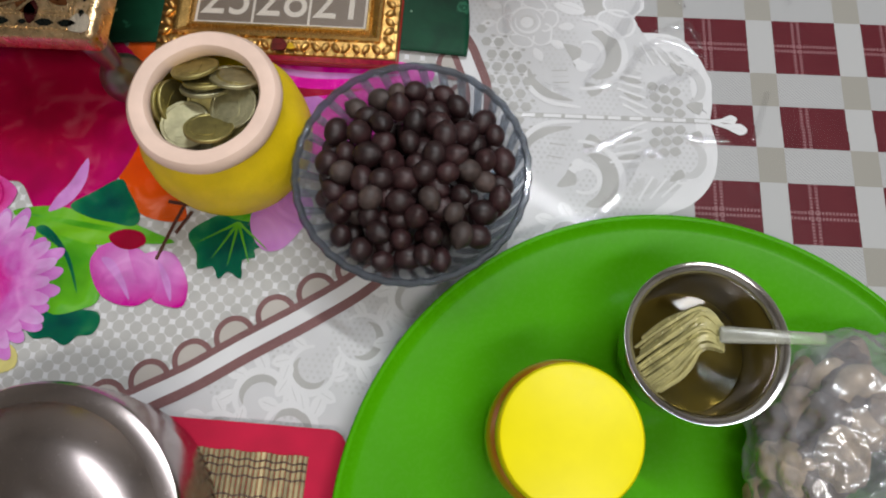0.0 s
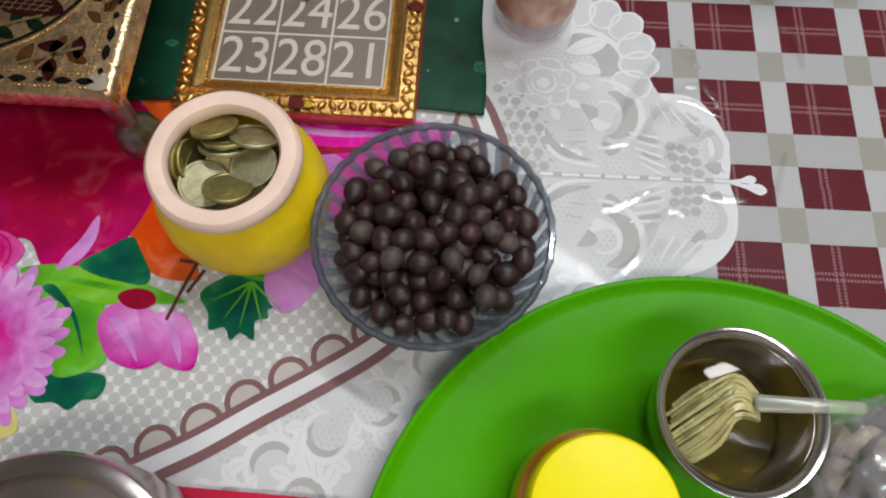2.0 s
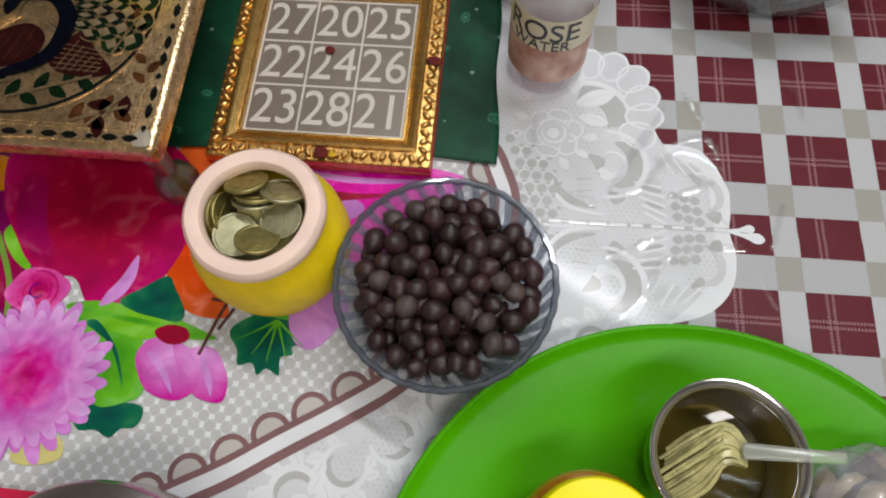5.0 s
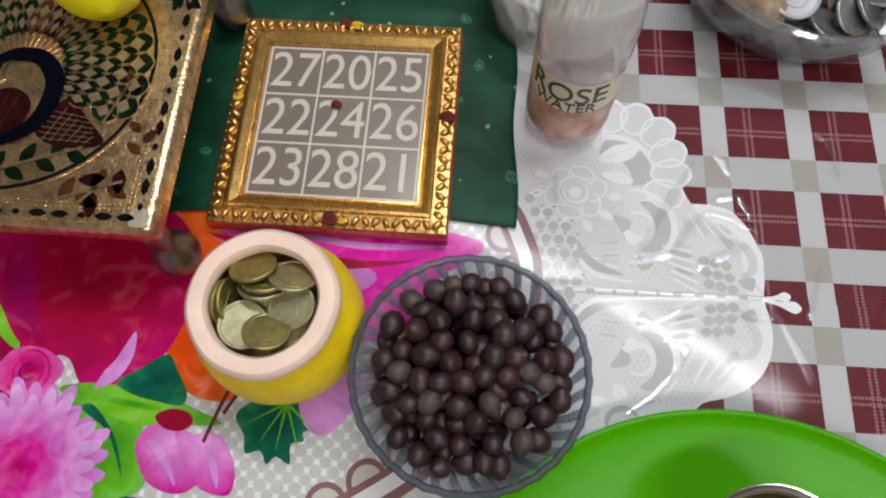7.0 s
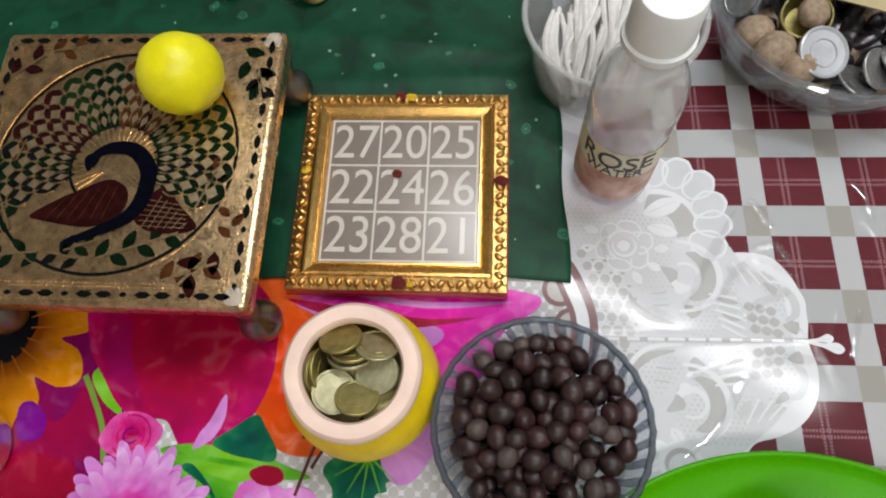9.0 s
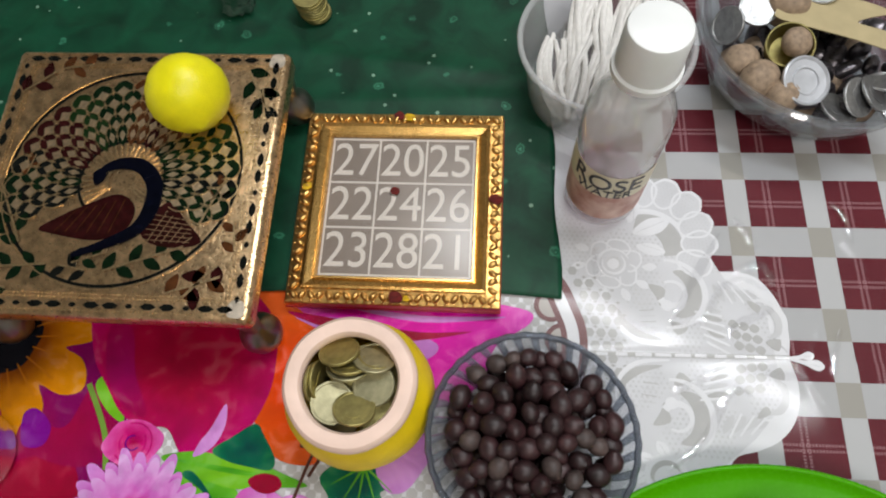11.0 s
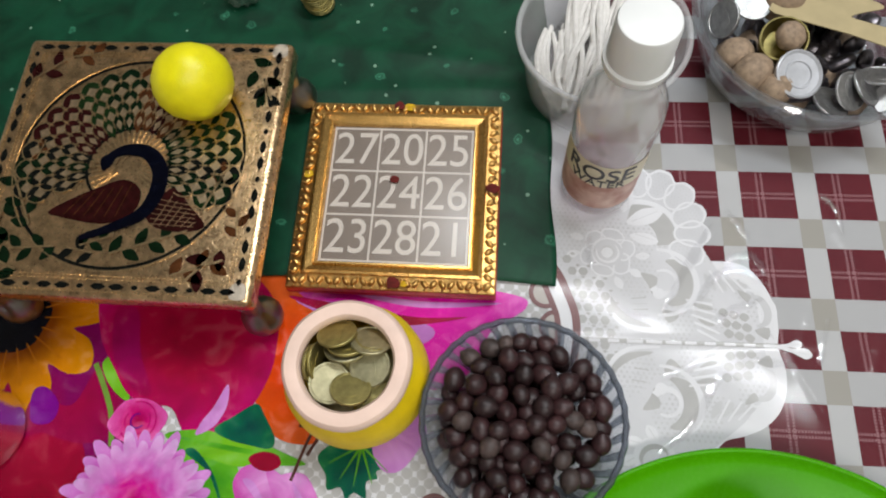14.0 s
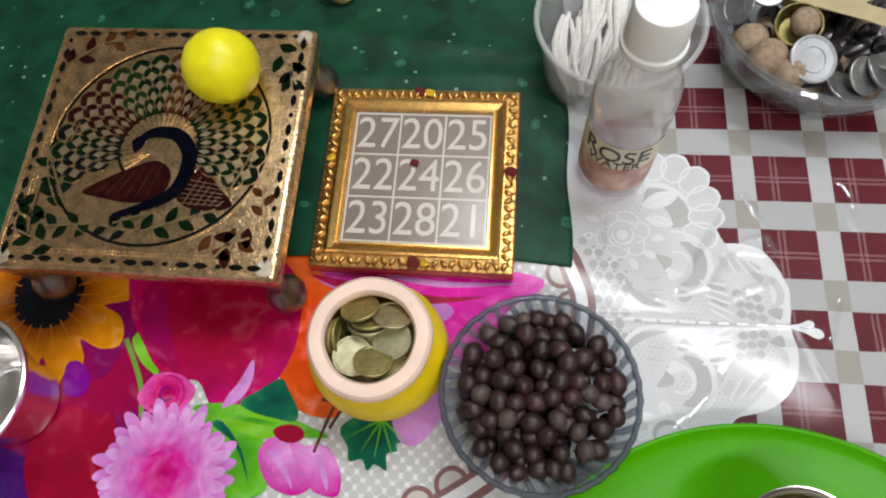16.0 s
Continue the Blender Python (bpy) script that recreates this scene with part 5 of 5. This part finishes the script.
# ---- green plate and what stands on it ----
plate = thing("green_plate", 244, -232, 0.9, label="large round glossy green melamine plate", category="plate")
part("dish", lathe([(0, 0.5), (70, 0.5), (72, 0), (75, 0.6), (90, 4.5), (122, 11.5), (138, 16.4), (141.0, 18.4), (141.6, 19.6), (141.0, 20.6), (139.9, 20.8), (138.8, 20.0), (137.4, 18.2), (134, 16.8), (118, 13.0), (95, 9.2), (60, 6.9), (0, 6.3)], 160), GREEN_PLASTIC, plate, angle=60)

jar = thing("honey_jar", 193, -193, 6.5, label="short amber jar with a bright yellow screw lid on the plate", category="jar")
part("body", lathe([(0, 0), (24, 0), (27.5, 2), (29, 8), (29, 36), (27, 41), (23.5, 44), (23, 46), (0, 46)], 64), AMBER, jar, "amber glass body")
part("lid", lathe([(23.2, 41), (25.6, 41), (26, 41.6), (25.7, 53.5), (24.8, 55), (23.6, 55.4), (0, 55.4)], 96, lambda a, z, n: 1 + (0.006 * math.cos(60 * a) if 42 < z < 53 else 0)), LID_YELLOW, jar, "plain bright yellow lid")
jar.scale = (1.04, 1.04, 1)

steel_cup = thing("steel_cup", 243.5, -153.5, 8.5, label="small stainless steel cup with golden oil and a brush", category="cup")
part("body", lathe([(0, 0), (20, 0), (22, 1), (26.4, 14), (28.4, 30), (29.0, 44), (30.6, 46.6), (31.4, 47.6), (31.2, 48.6), (29.8, 48.4), (27.6, 46.4), (27.2, 44), (26.8, 30), (24.8, 14.6), (20.6, 3), (0, 2)], 80), STEEL, steel_cup)
part("oil", lathe([(0, 17.5), (24.8, 17.5), (25.3, 17.9)], 48), OIL, steel_cup, "still golden oil")
brush = thing("pastry_brush", 243.5, -153.5, 8.5, label="clear handled silicone brush with yellow bristles in the steel cup", category="brush")
rb = random.Random(4)
for k in range(96):
    u = (k % 12 - 5.5) / 5.5
    v = (k // 12) / 8.0
    x0, y0 = 7 + v * 3, 3 + u * 4.5
    ex, ey = -20 + rb.uniform(-3, 6) + v * 6, -8 + u * 10 + rb.uniform(-3, 3)
    far = max(1.0, math.hypot(ex, ey - 2) / 22.5)
    ex, ey = ex / far, ey / far
    pts = [(x0, y0, 44 - v * 6), (x0 - 8, y0 + u * 2.5 + 3 + rb.uniform(-1, 1), 44 - v * 7 + rb.uniform(0, 2)), (ex + 8, ey + 5, 37 - v * 6), (ex, ey - 2, 27 - v * 2)]
    part("bristle", tube(smooth_loop(pts, 4, False), 1.15, 5, taper=lambda t: 1 - 0.35 * t), BRISTLE, brush)
HANDLE = paint("frosted_handle", (0.8, 0.82, 0.72, 1), 0.2, 0, 0.06, 60, Transmission_Weight=0.75, IOR=1.45)
bm = block(5, 44, -2.2, 2.2, 46, 48.6, 1.1, 3)
for v in bm.verts:
    v.co.y *= 1 + 0.5 * max(0, (20 - v.co.x) / 14) + 0.25 * max(0, (v.co.x - 42) / 14)
    v.co.y += 3 + 0.03 * v.co.x
    v.co.z += 0.06 * v.co.x
part("handle", bm, HANDLE, brush, "frosted clear plastic handle")

packet = thing("plastic_packet", 315, -202, 6.5, label="knotted clear plastic packet of mixed brown dried offerings", category="packet")
rp = random.Random(14)
FLAKE = paint("dried_flake", (0.46, 0.35, 0.23, 1), 0.7, 0, 0.4, 160, 0.8, 700)
HUSK = paint("brown_husk", (0.09, 0.055, 0.035, 1), 0.6, 0, 0.5, 160, 0.8, 700)
for k in range(44):
    a, q = rp.uniform(0, 6.283), math.sqrt(rp.random())
    x, y = 40 * q * math.cos(a), 54 * q * math.sin(a)
    r = rp.uniform(8, 14)
    bm = ball(r, 1, rp.uniform(0.6, 0.95), rp.uniform(0.5, 0.8), 16, 10)
    for v in bm.verts:
        v.co += v.co.normalized() * 2.4 * noise.noise(v.co * 0.2 + Vector((k * 5, 0, 0)))
    z = 14 + 26 * (1 - q * q) * rp.uniform(0.55, 1.0)
    part("dried_piece", bm, (NUT, FLAKE, HUSK)[k % 3], packet, at=(x, y, z), rot=(rp.uniform(-30, 30), rp.uniform(-30, 30), k * 40))
bm = ball(1, 47, 61, 28, 128, 80)
for v in bm.verts:
    v.co += v.co.normalized() * (4.5 * noise.noise(v.co * 0.06) + 3.8 * noise.noise(v.co * 0.16) + 2.4 * abs(noise.noise(v.co * 0.35)))
    v.co.z = max(v.co.z, -27)
part("film", bm, FILM, packet, "crumpled shiny clear film", at=(0, 0, 28), angle=180)

# ---- steel tin and mat ----
mat_thing = thing("place_mat", 0, 0, 0.9, label="woven reed mat with a red cloth border", category="mat")
outer = [(-170, -200), (95, -198)] + [(103 - 8 + 8 * math.cos(radians(a)), -206 + 8 * math.sin(radians(a))) for a in (70, 45, 20, 0)] + [(104, -330), (-170, -330)]
part("border", flat(outer, 1.9, thick=1.9), RED_CLOTH, mat_thing, "crimson cotton border", smooth=False)
REED = paint("reed", (0.42, 0.34, 0.18, 1), 0.6, 0, 0.3, 150, 0.5, 900, isle=0.35)
REED_DARK = paint("dark_thread", (0.14, 0.09, 0.07, 1), 0.8, 0, 0.3, 200)
bm = bmesh.new()
for k in range(80):
    x = 86 - k * 2.35
    tube([(x, -210.5 + 0.3 * math.sin(k), 2.3), (x + 0.6, -322, 2.3)], 1.05, 6, bm)
tagged(part("reeds", bm, REED, mat_thing, "pale split reeds laid side by side"), kind="stuff")
for y in (-214, -217, -221, -229, -236, -238, -240, -250, -262):
    pts = [(87 - k * 1.175, y + 0.4 * math.sin(k * 0.9), 3.2 + 0.45 * (1 if k % 2 else -1)) for k in range(150)]
    part("thread", tube(pts, 0.42, 5), REED_DARK, mat_thing)

tin = thing("steel_tin", -4, -248, 2.9, label="round polished steel tin with a stepped domed lid on the mat", category="tin")
part("body", lathe([(0, 0), (54, 0), (56, 1.5), (56.5, 30), (0, 30)], 96), BRUSHED, tin)
part("lid", lathe([(57.5, 24), (58.6, 24.4), (58.8, 44), (57.6, 47), (54.5, 48.4), (50.5, 48.8), (49.2, 50.2), (44, 55), (36, 59), (24, 61.6), (14, 62.2), (12.6, 63.4), (11, 62.6), (9, 62.8), (0, 63)], 128), BRUSHED, tin, "mirror polished stepped lid")

# ---- bottle ----
bottle = thing("rose_water_bottle", 163.5, 64, 1.6, label="clear plastic rose water bottle with a white screw cap", category="bottle")
bb = part("body", lathe([(0, 1), (17, 0), (20.5, 1.5), (21.8, 5), (21.8, 60), (22.2, 66), (22.4, 84), (21.4, 94), (17.5, 104), (13.4, 112), (12.4, 118), (12.4, 126)], 64), BOTTLE_CLEAR, bottle, "hazy clear plastic body")
WATER = clear("rose_water", (0.9, 0.72, 0.82, 1), 0.05, 1.33, haze=0.12, milk=(0.62, 0.42, 0.52, 1))
part("rose_water", lathe([(0, 1.6), (19.6, 2.4), (20.6, 6), (20.6, 24)], 48), WATER, bottle, "pinkish water")
part("collar", lathe([(12.6, 121.5), (15.6, 121.5), (16.0, 122.6), (15.8, 125.4), (13.6, 126.2)], 64), CAP_WHITE, bottle)
part("cap", lathe([(13.2, 126), (14.4, 126.4), (14.5, 128), (14.1, 147), (13.4, 148.6), (12.4, 149), (0, 149)], 96, lambda a, z, n: 1 + (0.012 * math.cos(48 * a) if 127 < z < 147 else 0)), CAP_WHITE, bottle, "ribbed white screw cap")
bottle.scale = (1, 1, 1.05)


def wrapped(bm, r, z, mid):
    """Bends flat artwork round the bottle: x runs round, y runs up."""
    for v in bm.verts:
        a = radians(mid) + v.co.x / r
        h = v.co.z
        v.co = Vector(((r + h) * math.cos(a), (r + h) * math.sin(a), z + v.co.y))
    return bm


def sheet(x0, x1, y0, y1, n=24):
    bm = bmesh.new()
    lo = [bm.verts.new((x0 + (x1 - x0) * i / n, y0, 0)) for i in range(n + 1)]
    hi = [bm.verts.new((x0 + (x1 - x0) * i / n, y1, 0)) for i in range(n + 1)]
    for i in range(n):
        bm.faces.new((lo[i], lo[i + 1], hi[i + 1], hi[i]))
    return bm


FACE = -106
LABEL_CREAM = paint("label_cream", (0.74, 0.68, 0.5, 1), 0.4, 0, 0.08, 60)
LABEL_PINK = paint("label_rose_art", (0.5, 0.14, 0.08, 1), 0.4, 0, 0.3, 70, other=(0.8, 0.58, 0.5, 1))
INK = paint("label_ink", (0.05, 0.05, 0.06, 1), 0.4)
lab = part("label_upper", wrapped(sheet(-34, 34, 0, 22), 22.3, 40, FACE), LABEL_CREAM, bottle, "cream printed label")
part("label_lower", wrapped(sheet(-34, 34, 0, 26), 22.3, 14, FACE), LABEL_PINK, bottle, "label printed with pink rose petals")
part("lettering", wrapped(lettering("ROSE", 17.5, 0.15), 22.6, 53, FACE), INK, lab, smooth=False)
part("lettering", wrapped(lettering("WATER", 9.5, 0.15), 22.6, 43.5, FACE), INK, lab, smooth=False)

# ---- tub of wicks ----
tub = thing("wick_tub", 161, 144, 1.2, label="round clear plastic tub holding long white cotton wicks", category="tub")
part("body", lathe([(0, 0.8), (42, 0), (44, 1), (50.2, 47), (49.4, 47.4), (43, 2.6), (0, 1.8)], 80), SOFT_CLEAR, tub)
part("rim", lathe([(49.6, 46.8), (52.4, 47.4), (53.2, 49), (52.4, 50.6), (50.4, 50.6), (49.4, 49), (49.6, 46.8)], 80), SOFT_CLEAR, tub, "rolled plastic rim")
rw = random.Random(8)
for k in range(40):
    u = rw.uniform(-1, 1)
    if k < 30:
        x0 = -6 + u * 22
        pts = [(x0 - 6 + rw.uniform(-5, 5), -34 + rw.uniform(-4, 10), 10 + rw.uniform(0, 12)), (x0 - 2 + rw.uniform(-5, 5), -18, 34 + rw.uniform(0, 8)), (x0 + 3 + rw.uniform(-5, 5), 8, 47 + rw.uniform(0, 8)), (x0 + 7 + rw.uniform(-4, 4), 34, 53 + rw.uniform(0, 7)), (x0 + 12 + rw.uniform(-4, 4), 56, 54 + rw.uniform(0, 5)), (x0 + 14, 70, 40 + rw.uniform(-6, 6))]
    else:
        x0 = -32 + (k - 30) * 1.8
        pts = [(x0 - 3, 2 + rw.uniform(-4, 6), 44 + rw.uniform(-2, 4)), (x0 - 5 + rw.uniform(-2, 2), -12, 38), (x0 - 1, -24, 26), (x0 + 5, -33, 12)]
    pts = [(x * min(1, (38 + 0.2 * z) / max(math.hypot(x, y), 1)), y * min(1, (38 + 0.2 * z) / max(math.hypot(x, y), 1)), z) for x, y, z in pts if z < 44 and y < 50] + [q for q in pts if q[2] >= 44 or q[1] > 50]
    pts = sorted(pts, key=lambda q: q[1])
    pts = [p if 0 < i < 1 else (p[0] + rw.uniform(-2.5, 2.5), p[1], p[2]) for i, p in enumerate(pts)]
    w = new("cotton_wick", mesh_of("cotton_wick", tube(smooth_loop(pts, 5, False), 1.9, 7, taper=lambda t: 1 - 0.45 * abs(2 * t - 1) ** 3), COTTON))
    w.matrix_world = pose(161 * MM, 144 * MM, 1.2 * MM)
    tagged(w, "long rolled white cotton wick in the clear tub", "wick", "cotton wicks in the tub")

# ---- bowl of nuts and trinkets ----
tray = thing("trinket_bowl", 292, 165, 1.2, label="wide clear plastic bowl holding nuts, coins and foil caps", category="bowl")
tb = part("body", lathe([(0, 0.8), (46, 0), (50, 1.4), (60, 16), (66, 34), (68.5, 46), (71.2, 47.6), (71.6, 50), (69.8, 51.4), (67.4, 50), (65.8, 46), (63.4, 34), (57.4, 17), (48, 3.4), (0, 2.6)], 112), TRAY_CLEAR, tray)
tray.scale = (1.1, 1.1, 1)


def loose(name, me, x, y, z, rot, label, category, group=""):
    ob = new(name, me)
    ob.matrix_world = pose((288 + x) * MM, (152 + y) * MM, (1.2 + z) * MM, *rot)
    return tagged(ob, label, category, group)


nut_meshes = []
for k in range(3):
    bm = ball(11, 1, 0.95, 0.88, 24, 16)
    for v in bm.verts:
        v.co *= 1 + 0.05 * noise.noise(v.co * 0.2 + Vector((k * 4, 0, 0))) + 0.02 * noise.noise(v.co * 0.7)
    nut_meshes.append(mesh_of("betel_nut", bm, NUT))
for k, (x, y, z, s) in enumerate([(-47, -14, 39, 0.95), (-38, -28, 40, 1.1), (-26, -38, 38, 1.0), (-18, 24, 42, 1.25), (-30, 6, 20, 1), (-8, -30, 18, 1), (10, -10, 16, 1.1), (26, -30, 18, 1), (-44, -2, 22, 1), (30, 14, 18, 1)]):
    ob = loose("betel_nut", nut_meshes[k % 3], x, y, z, (k * 50, k * 31, k * 17), "round light brown betel nut in the clear bowl", "nut", "betel nuts")
    ob.scale = (s, s, s)
DARK_METAL = paint("dark_metal", (0.12, 0.11, 0.12, 1), 0.3, 0.9, 0.4, 200, 0.4, 900)
FOIL = paint("white_foil_cap", (0.56, 0.57, 0.6, 1), 0.35, 0.4, 0.1, 150, 0.3, 700)
cap_mesh = mesh_of("bottle_cap", lathe([(0, 0), (13, 0), (14, 1), (14.4, 4), (13.4, 4.6), (12.2, 3.4), (8.6, 3.2), (8.2, 4), (7.4, 4), (7, 3), (0, 2.8)], 56), FOIL)
loose("bottle_cap", cap_mesh, -16, -32, 44, (18, 12, 0), "ridged white foil bottle cap", "cap")
loose("bottle_cap", cap_mesh, -36, 48, 42, (10, -20, 40), "ridged white foil bottle cap", "cap")
cowrie = mesh_of("brass_cup", lathe([(0, 0), (9, 0), (12, 3), (13.4, 10), (13.6, 14), (12.6, 14.4), (12, 10), (9, 4), (0, 3)], 48), BRASS_COIN)
loose("brass_cup", cowrie, -21, -7, 37, (16, -8, 0), "small dull brass cup with a betel nut in it", "cup")
loose("betel_nut", nut_meshes[1], -19, -9, 50, (20, 30, 0), "round light brown betel nut in the small brass cup", "nut", "betel nuts").scale = (0.85, 0.85, 0.75)
GREY_COIN = paint("grey_steel_coin", (0.42, 0.42, 0.42, 1), 0.4, 1.0, 0.2, 250, 0.5, 1500, 0.1, rnd=0.15)
C_GREY = coin_mesh("grey_coin", 11.5, GREY_COIN)
for k, (x, y, z, rx, ry) in enumerate([(-36, 20, 44, 14, -6), (14, -40, 42, 30, 10), (24, -36, 40, 34, 8), (4, -46, 38, 20, 0), (34, -28, 40, 24, 18), (-52, 12, 38, 0, 60), (2, 34, 46, 10, 6), (42, -40, 36, 20, 10)]):
    loose("coin", C_GREY, x, y, z, (rx, ry, k * 40), "grey steel coin among the trinkets", "coin", "coins in the clear bowl")
for k in range(60):
    bm = ball(9, 1.2, 0.8, 0.5, 14, 9)
    for v in bm.verts:
        v.co *= 1 + 0.2 * noise.noise(v.co * 0.15 + Vector((k * 3, 1, 0)))
    loose("metal_trinket", mesh_of("metal_trinket", bm, DARK_METAL), (5 + 8 * (k % 6)) * math.cos(k * 2.4), (5 + 8 * (k % 6)) * math.sin(k * 2.4), 10 + 2.5 * (k % 6) + (k * 5) % 12, (k * 30, k * 20, k * 70), "crumpled dark shiny metal scrap", "trinket", "metal trinkets")
tag = flat(smooth_loop([(-30, 13, 0), (-14, 4, 0), (14, -8, 0), (42, -23, 0), (60, -26, 0), (52, -11, 0), (30, 0, 0), (18, 6, 0), (28, 10, 0), (40, 13, 0), (34, 20, 0), (10, 29, 0), (-14, 26, 0)], 3), 0, thick=0.6)
loose("card_tag", mesh_of("card_tag", tag, PAPER, False), 2, 2, 48, (-6, 4, 6), "forked beige card strip lying on the trinkets", "card")

# ---- coin stacks on the green cloth ----
def stack(x, y, count, me, label, lean):
    for k in range(count):
        coin(me, x + lean * k * 0.5 + 0.4 * math.sin(k * 2.1), y + 0.3 * k + 0.4 * math.cos(k * 1.7), 3.4 + 1.72 * k, 0.5 * math.sin(k), 0.5 * math.cos(k), k * 33, label, "stacked coins")


stack(-32, 196, 9, C_BRASS, "brass coin in a small stack on the green cloth", -1)
bm = lathe([(0, 0), (11, 0), (12, 2), (11, 8), (12.4, 12), (11.6, 20), (0, 21)], 28)
for v in bm.verts:
    v.co += Vector((noise.noise(v.co * 0.25), noise.noise(v.co * 0.25 + Vector((7, 0, 0))), noise.noise(v.co * 0.3 + Vector((0, 9, 0))))) * 3.2
    v.co.z = max(v.co.z, 0)
SILVER_FOIL = paint("silver_foil", (0.6, 0.57, 0.56, 1), 0.22, 1.0, 0.2, 150, 0.8, 300)
foil = part("foil_roll", bm, SILVER_FOIL, None, at=(-90, 203, 2.8), rot=(0, 8, 30), angle=25)
tagged(foil, "crumpled silver foil roll of coins standing on green cloth", "foil roll")

# ---- steel tumbler ----
tumbler = thing("steel_tumbler", -184, -114, 1.3, label="open tapered stainless steel tumbler with a rolled rim", category="tumbler")
part("body", lathe([(0, 0.8), (20, 0.6), (22, 0), (24, 0.8), (24.6, 3), (24.4, 5), (25.2, 11), (29, 26), (34.6, 43), (38.4, 55), (37.6, 55.2), (33.4, 43), (27.8, 26), (24.2, 13), (23, 8.4), (21, 7.2), (19.6, 7.8), (18.2, 6.6), (15.6, 6.4), (14.4, 5.4), (0, 5)], 96), TUMBLER_STEEL, tumbler)
part("rim", lathe([(37.6, 54.4), (39.2, 54), (40.2, 55.2), (40, 57), (38.8, 57.8), (37.6, 57.2), (37.2, 55.6), (37.6, 54.4)], 96), TUMBLER_STEEL, tumbler, "rolled bright steel rim")
